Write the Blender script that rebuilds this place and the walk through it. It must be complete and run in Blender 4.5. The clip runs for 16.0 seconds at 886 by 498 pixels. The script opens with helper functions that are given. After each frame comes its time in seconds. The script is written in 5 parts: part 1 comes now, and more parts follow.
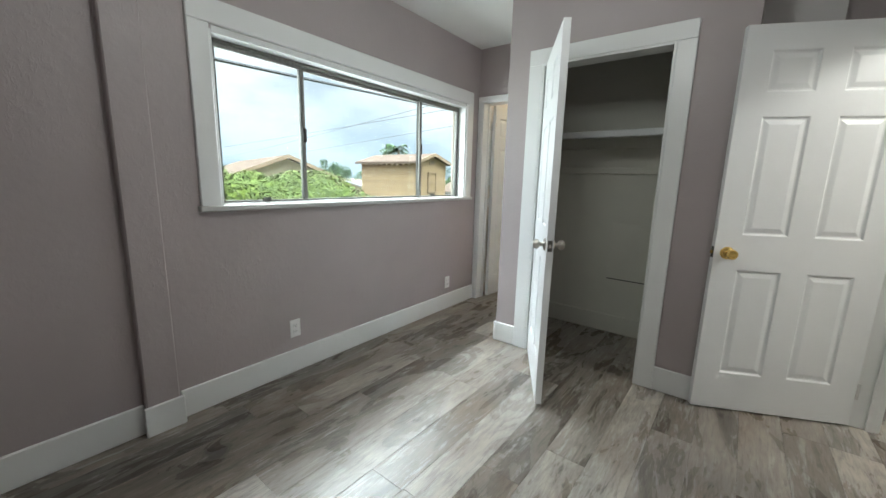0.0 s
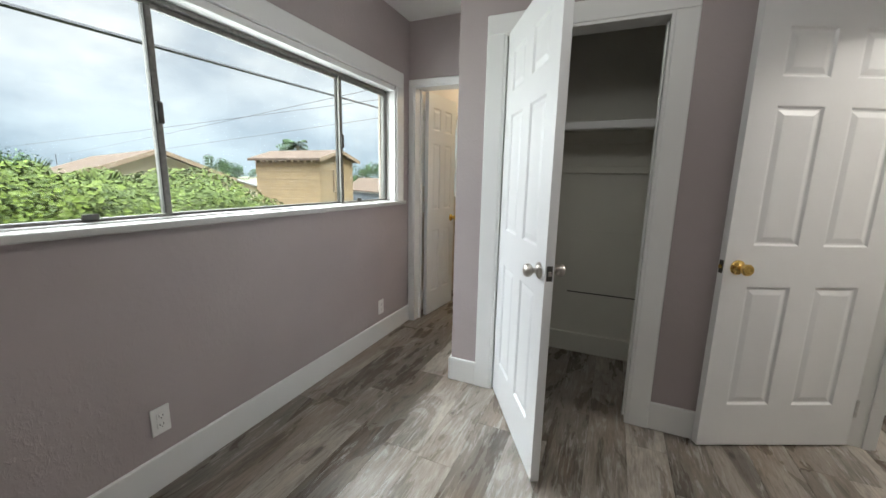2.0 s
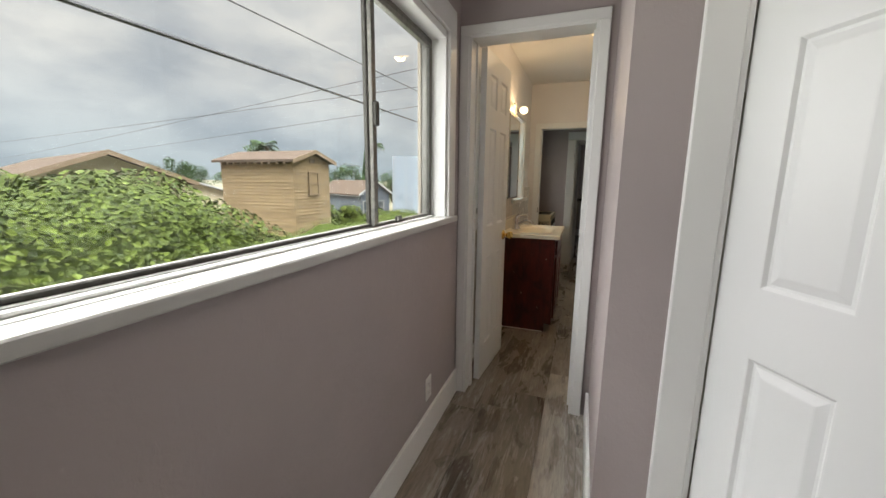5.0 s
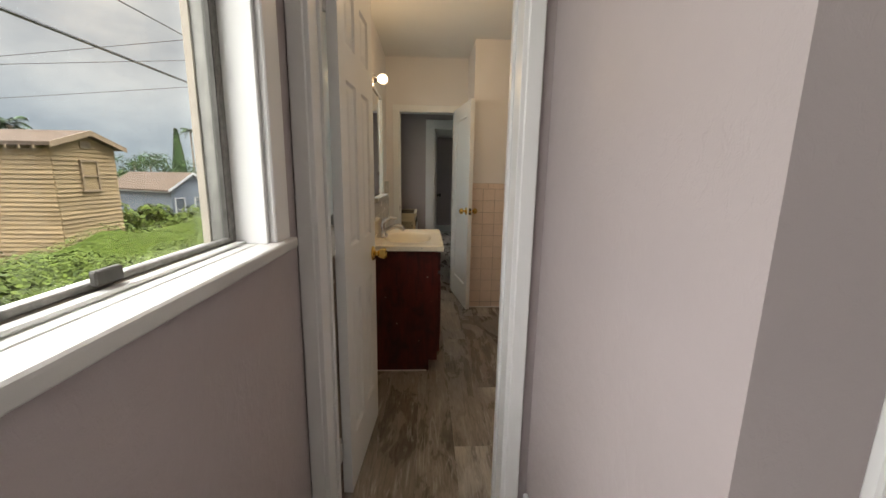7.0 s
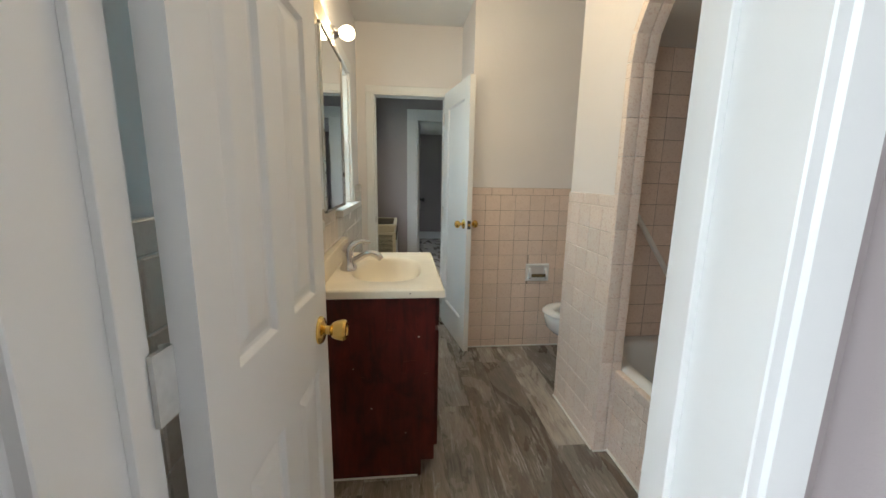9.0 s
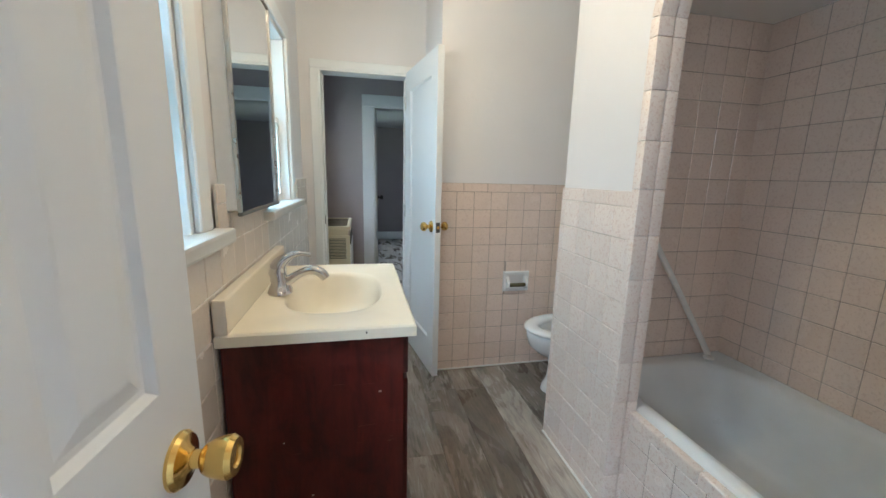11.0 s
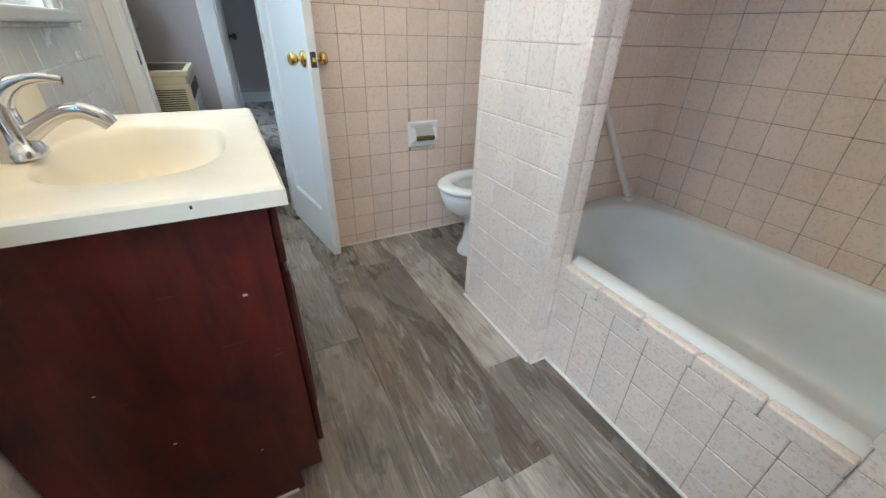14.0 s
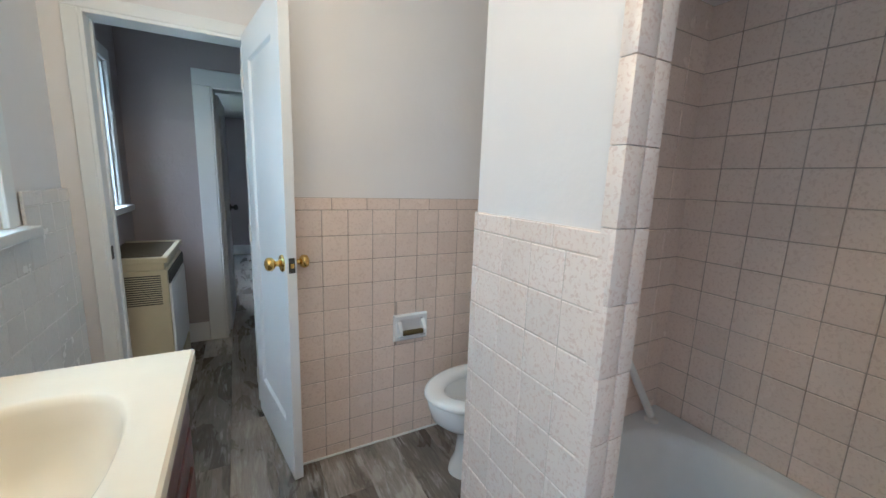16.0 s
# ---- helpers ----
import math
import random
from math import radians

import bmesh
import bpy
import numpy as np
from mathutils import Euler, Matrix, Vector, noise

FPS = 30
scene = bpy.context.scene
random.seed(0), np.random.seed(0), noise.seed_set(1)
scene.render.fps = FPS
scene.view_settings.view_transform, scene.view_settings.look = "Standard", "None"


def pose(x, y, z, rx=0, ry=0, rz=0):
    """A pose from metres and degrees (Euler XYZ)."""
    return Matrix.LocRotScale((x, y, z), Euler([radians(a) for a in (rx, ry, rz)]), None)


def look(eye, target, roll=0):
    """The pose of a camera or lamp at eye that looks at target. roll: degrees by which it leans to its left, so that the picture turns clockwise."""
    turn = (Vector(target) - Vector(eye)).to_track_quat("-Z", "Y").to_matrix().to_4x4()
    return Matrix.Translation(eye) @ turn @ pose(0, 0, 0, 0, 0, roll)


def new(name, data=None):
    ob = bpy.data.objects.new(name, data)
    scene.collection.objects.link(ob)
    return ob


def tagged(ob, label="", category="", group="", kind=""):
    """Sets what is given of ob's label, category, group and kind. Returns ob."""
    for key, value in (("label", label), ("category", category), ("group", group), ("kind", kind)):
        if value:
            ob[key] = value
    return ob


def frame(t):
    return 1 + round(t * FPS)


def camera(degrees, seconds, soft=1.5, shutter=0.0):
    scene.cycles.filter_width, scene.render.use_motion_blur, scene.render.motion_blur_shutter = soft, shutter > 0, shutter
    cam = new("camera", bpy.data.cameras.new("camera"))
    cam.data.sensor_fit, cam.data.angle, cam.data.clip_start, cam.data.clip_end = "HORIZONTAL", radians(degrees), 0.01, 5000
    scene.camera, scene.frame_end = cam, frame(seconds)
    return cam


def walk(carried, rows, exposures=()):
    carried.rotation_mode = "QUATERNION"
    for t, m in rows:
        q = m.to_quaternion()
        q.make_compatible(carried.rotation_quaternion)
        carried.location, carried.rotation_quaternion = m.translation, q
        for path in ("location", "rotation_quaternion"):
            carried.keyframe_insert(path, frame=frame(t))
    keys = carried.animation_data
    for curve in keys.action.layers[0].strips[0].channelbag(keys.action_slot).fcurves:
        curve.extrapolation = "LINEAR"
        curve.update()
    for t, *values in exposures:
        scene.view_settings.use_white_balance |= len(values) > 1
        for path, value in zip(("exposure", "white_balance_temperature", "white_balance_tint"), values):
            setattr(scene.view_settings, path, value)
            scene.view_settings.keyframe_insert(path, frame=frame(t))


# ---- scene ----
cam = camera(99.0, 16.0)
EXPOSURES = [(0, 0.50, 6100, 2), (0.5, 0.48, 6150, 3), (1.5, 0.33, 6300, 6), (2.5, 0.15, 6500, 9), (3.5, -0.08, 6800, 11), (6.5, -0.28, 7000, 13), (7.5, -0.25, 7100, 14), (8.5, 0.25, 6450, 8), (10.8, 0.83, 5330, 5), (12, 0.95, 5130, 5), (14, 1.28, 5180, 5), (15.5, 0.88, 5100, 6), (16, 0.84, 5100, 7)]
PATH = [
    (0, (0.136, 0.356, 1.263), (-1.076, 1.906, 0.903), 1.5),
    (0.5, (-0.014, 0.45, 1.256), (-0.949, 2.181, 0.895), 1.4),
    (1, (-0.196, 0.537, 1.269), (-1.019, 2.324, 0.907), 1.3),
    (1.5, (-0.32, 0.627, 1.255), (-1.134, 2.418, 0.896), 1.3),
    (2, (-0.433, 0.798, 1.28), (-1.236, 2.594, 0.919), 1.2),
    (2.5, (-0.545, 0.958, 1.3), (-1.356, 2.749, 0.936), 1.1),
    (3, (-0.752, 1.073, 1.3), (-1.555, 2.868, 0.937), 1.1),
    (3.5, (-0.965, 1.186, 1.297), (-1.745, 2.993, 0.938), 1.0),
    (3.7, (-1.033, 1.228, 1.284), (-1.803, 3.04, 0.932), 0.7),
    (5.8, (-1.559, 1.967, 1.277), (-1.991, 3.885, 0.909), 1.2),
    (6, (-1.587, 2.05, 1.268), (-1.869, 3.995, 0.901), 1.2),
    (6.5, (-1.627, 2.302, 1.275), (-1.591, 4.267, 0.905), 1.0),
    (7, (-1.679, 2.536, 1.269), (-1.587, 4.499, 0.894), 0.9),
    (7.5, (-1.718, 2.774, 1.291), (-1.619, 4.736, 0.917), 0.8),
    (8, (-1.736, 2.95, 1.272), (-1.605, 4.91, 0.896), 1.0),
    (8.5, (-1.73, 3.202, 1.28), (-1.561, 5.161, 0.913), 0.9),
    (10.8, (-1.723, 3.834, 1.248), (-1.34, 5.759, 0.867), 1.6),
    (11, (-1.712, 3.864, 1.249), (-1.29, 5.783, 0.874), 1.4),
    (11.5, (-1.679, 3.919, 1.259), (-0.968, 5.734, 0.812), 1.2),
    (12, (-1.679, 3.96, 1.243), (-0.791, 5.676, 0.726), 1.5),
    (12.5, (-1.669, 4.004, 1.224), (-0.794, 5.658, 0.519), 1.5),
    (13, (-1.655, 4.053, 1.161), (-0.808, 5.637, 0.281), 1.6),
    (13.5, (-1.627, 4.109, 1.109), (-0.801, 5.644, 0.128), 1.6),
    (14, (-1.615, 4.205, 1.071), (-0.785, 5.729, 0.076), 1.8),
    (14.5, (-1.576, 4.294, 1.13), (-0.729, 5.854, 0.208), 1.8),
    (15, (-1.552, 4.354, 1.209), (-0.651, 6.009, 0.54), 1.8),
    (15.5, (-1.508, 4.414, 1.255), (-0.599, 6.082, 0.627), 1.9),
    (16, (-1.446, 4.481, 1.301), (-0.502, 6.209, 0.947), 2.1),
]
walk(cam, [(t, look(eye, target, roll)) for t, eye, target, roll in PATH], EXPOSURES)

# ---- light, sky and exposure ----
world = bpy.data.worlds.new("world")
scene.world = world
world.use_nodes = True
wn, wl = world.node_tree.nodes, world.node_tree.links
wn.clear()
w_out = wn.new("ShaderNodeOutputWorld")
w_bg = wn.new("ShaderNodeBackground")
w_sky = wn.new("ShaderNodeTexSky")
w_sky.sky_type = "NISHITA"
w_sky.sun_disc = False
w_sky.sun_elevation = radians(48)
w_sky.sun_rotation = radians(250)
w_co = wn.new("ShaderNodeTexCoord")
w_map = wn.new("ShaderNodeMapping")
w_map.inputs["Scale"].default_value = (1.5, 1.5, 3.2)
w_no = wn.new("ShaderNodeTexNoise")
w_no.inputs["Scale"].default_value = 2.1
w_no.inputs["Detail"].default_value = 7
w_no.inputs["Roughness"].default_value = 0.55
w_ramp = wn.new("ShaderNodeValToRGB")
w_ramp.color_ramp.elements[0].position = 0.36
w_ramp.color_ramp.elements[0].color = (0.56, 0.61, 0.68, 1)
w_ramp.color_ramp.elements[1].position = 0.62
w_ramp.color_ramp.elements[1].color = (1.0, 1.0, 1.0, 1)
w_gain = wn.new("ShaderNodeVectorMath")
w_gain.operation = "SCALE"
w_gain.inputs["Scale"].default_value = 12.5
w_mix = wn.new("ShaderNodeMix")
w_mix.data_type = "RGBA"
w_mix.inputs["Factor"].default_value = 0.88
wl.new(w_co.outputs["Generated"], w_map.inputs["Vector"])
wl.new(w_map.outputs["Vector"], w_no.inputs["Vector"])
wl.new(w_no.outputs["Fac"], w_ramp.inputs["Fac"])
wl.new(w_ramp.outputs["Color"], w_gain.inputs[0])
wl.new(w_sky.outputs["Color"], w_mix.inputs["A"])
wl.new(w_gain.outputs["Vector"], w_mix.inputs["B"])
w_sep = wn.new("ShaderNodeSeparateXYZ")
wl.new(w_co.outputs["Generated"], w_sep.inputs[0])
w_high = wn.new("ShaderNodeMapRange")          # an overcast sky brightens towards the zenith
w_high.interpolation_type = "SMOOTHSTEP"
for key, value in (("From Min", 0.42), ("From Max", 0.80), ("To Min", 1.0), ("To Max", 20.0)):
    w_high.inputs[key].default_value = value
wl.new(w_sep.outputs["Z"], w_high.inputs["Value"])
w_up = wn.new("ShaderNodeVectorMath")
w_up.operation = "SCALE"
wl.new(w_mix.outputs["Result"], w_up.inputs[0])
w_low = wn.new("ShaderNodeMapRange")           # and greys towards the horizon
for key, value in (("From Min", 0.0), ("From Max", 0.16), ("To Min", 0.95), ("To Max", 1.0)):
    w_low.inputs[key].default_value = value
wl.new(w_sep.outputs["Z"], w_low.inputs["Value"])
w_both = wn.new("ShaderNodeMath")
w_both.operation = "MULTIPLY"
wl.new(w_high.outputs["Result"], w_both.inputs[0])
wl.new(w_low.outputs["Result"], w_both.inputs[1])
wl.new(w_both.outputs[0], w_up.inputs["Scale"])
w_blue = wn.new("ShaderNodeMix")               # bluer there, too
w_blue.data_type = "RGBA"
w_blue.blend_type = "MULTIPLY"
w_blue.inputs["B"].default_value = (0.66, 0.79, 0.92, 1)
w_fade = wn.new("ShaderNodeMapRange")
for key, value in (("From Min", 0.02), ("From Max", 0.24), ("To Min", 1.0), ("To Max", 0.0)):
    w_fade.inputs[key].default_value = value
wl.new(w_sep.outputs["Z"], w_fade.inputs["Value"])
wl.new(w_fade.outputs["Result"], w_blue.inputs["Factor"])
wl.new(w_up.outputs["Vector"], w_blue.inputs["A"])
wl.new(w_blue.outputs["Result"], w_bg.inputs["Color"])
w_bg.inputs["Strength"].default_value = 0.095
wl.new(w_bg.outputs["Background"], w_out.inputs["Surface"])

sun_data = bpy.data.lights.new("sun", "SUN")
sun_data.energy = 0.5
sun_data.angle = radians(14)
sun_data.color = (1.0, 0.96, 0.9)
sun_ob = new("sun", sun_data)
sun_ob.matrix_world = look((0, 0, 20), (9, -6, 7))


def lamp(name, place, watts, colour, radius):
    d = bpy.data.lights.new(name, "POINT")
    d.energy, d.color, d.shadow_soft_size = watts, colour, radius
    o = new(name, d)
    o.location = place
    return o


WARM = (1.0, 0.75, 0.45)
# added fill light without a fixture, unseen, to lift the bedroom walls and doors
lamp("bedroom_fill", (-0.45, 1.30, 2.35), 11.0, (1.0, 0.97, 0.93), 0.14)
lamp("hall_bulb", (1.5, 2.6, 2.35), 30.0, (1.0, 0.93, 0.84), 0.10)



def window_light(name, m, wide, high, watts, colour):
    """The sky's light in a window's opening, shining into the room."""
    d = bpy.data.lights.new(name, "AREA")
    d.shape, d.size, d.size_y = "RECTANGLE", wide, high
    d.energy, d.color = watts, colour
    o = new(name, d)
    o.matrix_world = m
    return o


window_light("window_light", look((-2.42, 2.35, 1.56), (0.0, 2.31, 1.12)), 2.15, 0.80, 27.0, (0.97, 0.98, 1.0))
window_light("window_light", look((-2.26, 4.54, 1.53), (0.0, 4.54, 1.33)), 0.56, 0.78, 2.0, (0.97, 0.98, 1.0))
window_light("window_light", look((-2.26, 5.855, 1.53), (0.0, 5.855, 1.33)), 0.56, 0.78, 2.4, (0.97, 0.98, 1.0))
window_light("window_light", look((-2.26, 9.6, 1.45), (0.0, 9.6, 1.25)), 1.1, 0.55, 1.8, (0.80, 0.92, 1.0))
window_light("window_light", look((-2.26, 7.24, 1.50), (0.0, 7.24, 1.35)), 0.45, 0.75, 1.6, (0.80, 0.92, 1.0))

# ---- materials ----
class Nodes:
    """A short way to write a node material."""

    def __init__(self, name, rough=0.5, metal=0.0, colour=None):
        self.mat = bpy.data.materials.new(name)
        self.mat.use_nodes = True
        self.n, self.l = self.mat.node_tree.nodes, self.mat.node_tree.links
        self.b = self.n["Principled BSDF"]
        self.b.inputs["Roughness"].default_value = rough
        self.b.inputs["Metallic"].default_value = metal
        if colour:
            self.b.inputs["Base Color"].default_value = (*colour, 1)
        self.co = self.n.new("ShaderNodeTexCoord").outputs["Object"]

    def shift(self, amount=40.0):
        info = self.n.new("ShaderNodeObjectInfo")
        m = self.n.new("ShaderNodeMath")
        m.operation = "MULTIPLY"
        m.inputs[1].default_value = amount
        self.l.new(info.outputs["Random"], m.inputs[0])
        add = self.n.new("ShaderNodeVectorMath")
        self.l.new(self.co, add.inputs[0])
        self.l.new(m.outputs[0], add.inputs[1])
        self.co = add.outputs[0]
        return info.outputs["Random"]

    def noise(self, scale, detail=4.0, rough=0.55, stretch=(1, 1, 1), warp=0.0):
        mp = self.n.new("ShaderNodeMapping")
        mp.inputs["Scale"].default_value = stretch
        self.l.new(self.co, mp.inputs["Vector"])
        t = self.n.new("ShaderNodeTexNoise")
        t.inputs["Scale"].default_value = scale
        t.inputs["Detail"].default_value = detail
        t.inputs["Roughness"].default_value = rough
        t.inputs["Distortion"].default_value = warp
        self.l.new(mp.outputs["Vector"], t.inputs["Vector"])
        return t.outputs["Fac"]

    def ramp(self, fac, stops):
        rn = self.n.new("ShaderNodeValToRGB")
        r = rn.color_ramp
        while len(r.elements) < len(stops):
            r.elements.new(0.5)
        for e, (p, c) in zip(r.elements, stops):
            e.position = p
            e.color = (*c, 1) if len(c) == 3 else c
        self.l.new(fac, rn.inputs["Fac"])
        return rn.outputs["Color"]

    def mix(self, fac, a, b, mode="MIX"):
        m = self.n.new("ShaderNodeMix")
        m.data_type = "RGBA"
        m.blend_type = mode
        for key, v in (("Factor", fac), ("A", a), ("B", b)):
            if isinstance(v, (int, float)):
                m.inputs[key].default_value = v
            elif isinstance(v, tuple):
                m.inputs[key].default_value = (*v, 1)
            else:
                self.l.new(v, m.inputs[key])
        return m.outputs["Result"]

    def colour(self, c):
        self.l.new(c, self.b.inputs["Base Color"])
        return self

    def rough(self, fac, lo, hi):
        m = self.n.new("ShaderNodeMapRange")
        m.inputs["To Min"].default_value = lo
        m.inputs["To Max"].default_value = hi
        self.l.new(fac, m.inputs["Value"])
        self.l.new(m.outputs["Result"], self.b.inputs["Roughness"])
        return self

    def bump(self, fac, strength=0.2, depth=0.002):
        bp = self.n.new("ShaderNodeBump")
        bp.inputs["Strength"].default_value = strength
        bp.inputs["Distance"].default_value = depth
        self.l.new(fac, bp.inputs["Height"])
        last = self.b.inputs["Normal"]
        if last.is_linked:
            self.l.new(last.links[0].from_socket, bp.inputs["Normal"])
        self.l.new(bp.outputs["Normal"], last)
        return self


def painted(name, colour, rough=0.5, texture=0.25, stain=0.06, scale=26.0):
    """Brushed or rolled paint over plaster or wood, with faint stains."""
    k = Nodes(name, rough)
    big, fine = k.noise(1.3, 3), k.noise(scale, 5, 0.6)
    dark = tuple(c * (1 - 2 * stain) for c in colour)
    light = tuple(min(1, c * (1 + stain)) for c in colour)
    k.colour(k.ramp(big, [(0.3, dark), (0.7, light)]))
    k.rough(fine, rough - 0.08, rough + 0.1)
    k.bump(fine, texture, 0.003)
    k.bump(k.noise(5.0, 3), texture * 0.7, 0.006)
    if texture >= 0.6:                 # trowel skips left under the paint
        skip = k.ramp(k.noise(48.0, 4, 0.6, (1, 1, 0.6), 0.5), [(0.50, (0, 0, 0)), (0.66, (1, 1, 1))])
        area = k.ramp(k.noise(2.6, 3), [(0.44, (0, 0, 0)), (0.58, (1, 1, 1))])
        k.bump(k.mix(1.0, skip, area, "MULTIPLY"), 0.22, 0.003)
    return k.mat


def plain(name, colour, rough=0.4, metal=0.0, wear=0.1, scale=30.0):
    k = Nodes(name, rough, metal)
    f = k.noise(scale, 4)
    k.colour(k.ramp(f, [(0.3, tuple(c * (1 - wear) for c in colour)), (0.7, tuple(min(1, c * (1 + wear)) for c in colour))]))
    k.rough(f, max(0.02, rough - 0.06), rough + 0.08)
    return k.mat


MAUVE = painted("mauve_wall_paint", (0.42, 0.370, 0.367), 0.46, 0.6, 0.04)
WHITE_WALL = painted("off_white_wall_paint", (0.77, 0.745, 0.735), 0.42, 0.4, 0.025)
CEIL = painted("ceiling_paint", (0.82, 0.81, 0.79), 0.7, 0.3, 0.02)
CLOSET = painted("closet_paint", (0.70, 0.69, 0.62), 0.6, 0.25, 0.04)
TRIM = painted("white_gloss_trim_paint", (0.80, 0.81, 0.80), 0.33, 0.3, 0.02, 14.0)
DOORW = painted("white_door_paint", (0.80, 0.815, 0.82), 0.36, 0.06, 0.012, 40.0)
SILL = painted("worn_white_sill_paint", (0.58, 0.58, 0.56), 0.45, 0.4, 0.09, 18.0)
ALU = plain("weathered_aluminium", (0.21, 0.205, 0.19), 0.48, 0.65, 0.25, 60)
DARKALU = plain("dark_window_gasket", (0.07, 0.068, 0.06), 0.6, 0.2, 0.3)
BRASS = plain("polished_brass", (0.80, 0.56, 0.18), 0.16, 1.0, 0.06)
NICKEL = plain("satin_nickel", (0.56, 0.53, 0.49), 0.28, 1.0, 0.05)
CHROME = plain("chrome", (0.62, 0.62, 0.64), 0.09, 1.0, 0.02)
STEEL = plain("painted_hinge_steel", (0.66, 0.66, 0.64), 0.4, 0.3, 0.12)
PLASTIC = plain("white_outlet_plastic", (0.82, 0.82, 0.80), 0.3, 0.0, 0.02)
DARK = plain("dark_slot", (0.02, 0.02, 0.02), 0.6)
PORCELAIN = plain("white_porcelain", (0.82, 0.83, 0.83), 0.12, 0.0, 0.02, 6)
ENAMEL = plain("worn_tub_enamel", (0.74, 0.755, 0.76), 0.3, 0.0, 0.05, 5)
CULTURED = plain("cream_cultured_marble", (0.80, 0.735, 0.60), 0.22, 0.0, 0.03, 5)
HEATER = plain("beige_heater_enamel", (0.60, 0.53, 0.36), 0.35, 0.0, 0.05, 8)
def grout_material():
    """Cement joints with brown grime in long patches."""
    k = Nodes("grimy_grout", 0.9)
    c = k.ramp(k.noise(4.5, 5, 0.65), [(0.36, (0.24, 0.180, 0.135)), (0.50, (0.40, 0.325, 0.265)), (0.64, (0.55, 0.47, 0.40))])
    k.colour(k.mix(0.35, c, k.ramp(k.noise(60.0, 3), [(0.3, (0.22, 0.17, 0.14)), (0.7, (0.50, 0.43, 0.37))])))
    return k.mat


GROUT = grout_material()
GROUT_W = plain("painted_over_grout", (0.70, 0.68, 0.645), 0.8, 0.0, 0.2, 40)
CAULK = plain("white_caulk", (0.78, 0.77, 0.74), 0.5, 0.0, 0.04, 30)
MIRROR = Nodes("mirror_silver", 0.015, 1.0, (0.86, 0.88, 0.88)).mat
BAR = plain("white_grab_bar_enamel", (0.74, 0.72, 0.68), 0.3, 0.0, 0.06)
VINYL_WHITE = plain("white_window_vinyl", (0.80, 0.81, 0.81), 0.35, 0.0, 0.03)


def glow(name, colour, power, back=(0.9, 0.88, 0.8)):
    k = Nodes(name, 0.3, 0, back)
    k.b.inputs["Emission Color"].default_value = (*colour, 1)
    k.b.inputs["Emission Strength"].default_value = power
    return k.mat


BULB = glow("lit_bulb_glass", (1.0, 0.78, 0.48), 5.0)
SHADE = glow("lit_alabaster_glass", (1.0, 0.62, 0.22), 2.6, (0.8, 0.6, 0.35))


def glass(name, tint=(1, 1, 1), rough=0.0):
    k = Nodes(name, rough)
    n, l = k.n, k.l
    out = n["Material Output"]
    clear = n.new("ShaderNodeBsdfTransparent")
    clear.inputs["Color"].default_value = (*tint, 1)
    gloss = n.new("ShaderNodeBsdfGlossy")
    gloss.inputs["Roughness"].default_value = 0.02
    face = n.new("ShaderNodeLayerWeight")
    face.inputs["Blend"].default_value = 0.5
    steep = n.new("ShaderNodeMath")
    steep.operation = "POWER"
    steep.inputs[1].default_value = 5.0
    l.new(face.outputs["Facing"], steep.inputs[0])
    gain = n.new("ShaderNodeMath")
    gain.operation = "MULTIPLY_ADD"
    gain.inputs[1].default_value = 0.8
    gain.inputs[2].default_value = 0.035
    l.new(steep.outputs[0], gain.inputs[0])
    mixs = n.new("ShaderNodeMixShader")
    l.new(gain.outputs[0], mixs.inputs[0])
    l.new(clear.outputs[0], mixs.inputs[1])
    l.new(gloss.outputs[0], mixs.inputs[2])
    l.new(mixs.outputs[0], out.inputs["Surface"])
    return k.mat


GLASS = glass("window_glass", (0.93, 0.95, 0.94))
FROST = Nodes("obscure_bathroom_glass", 0.45)
FROST.b.inputs["Transmission Weight"].default_value = 0.92
FROST.b.inputs["Base Color"].default_value = (0.18, 0.36, 0.41, 1)
FROST.bump(FROST.noise(90, 2), 0.6, 0.002)
FROST = FROST.mat


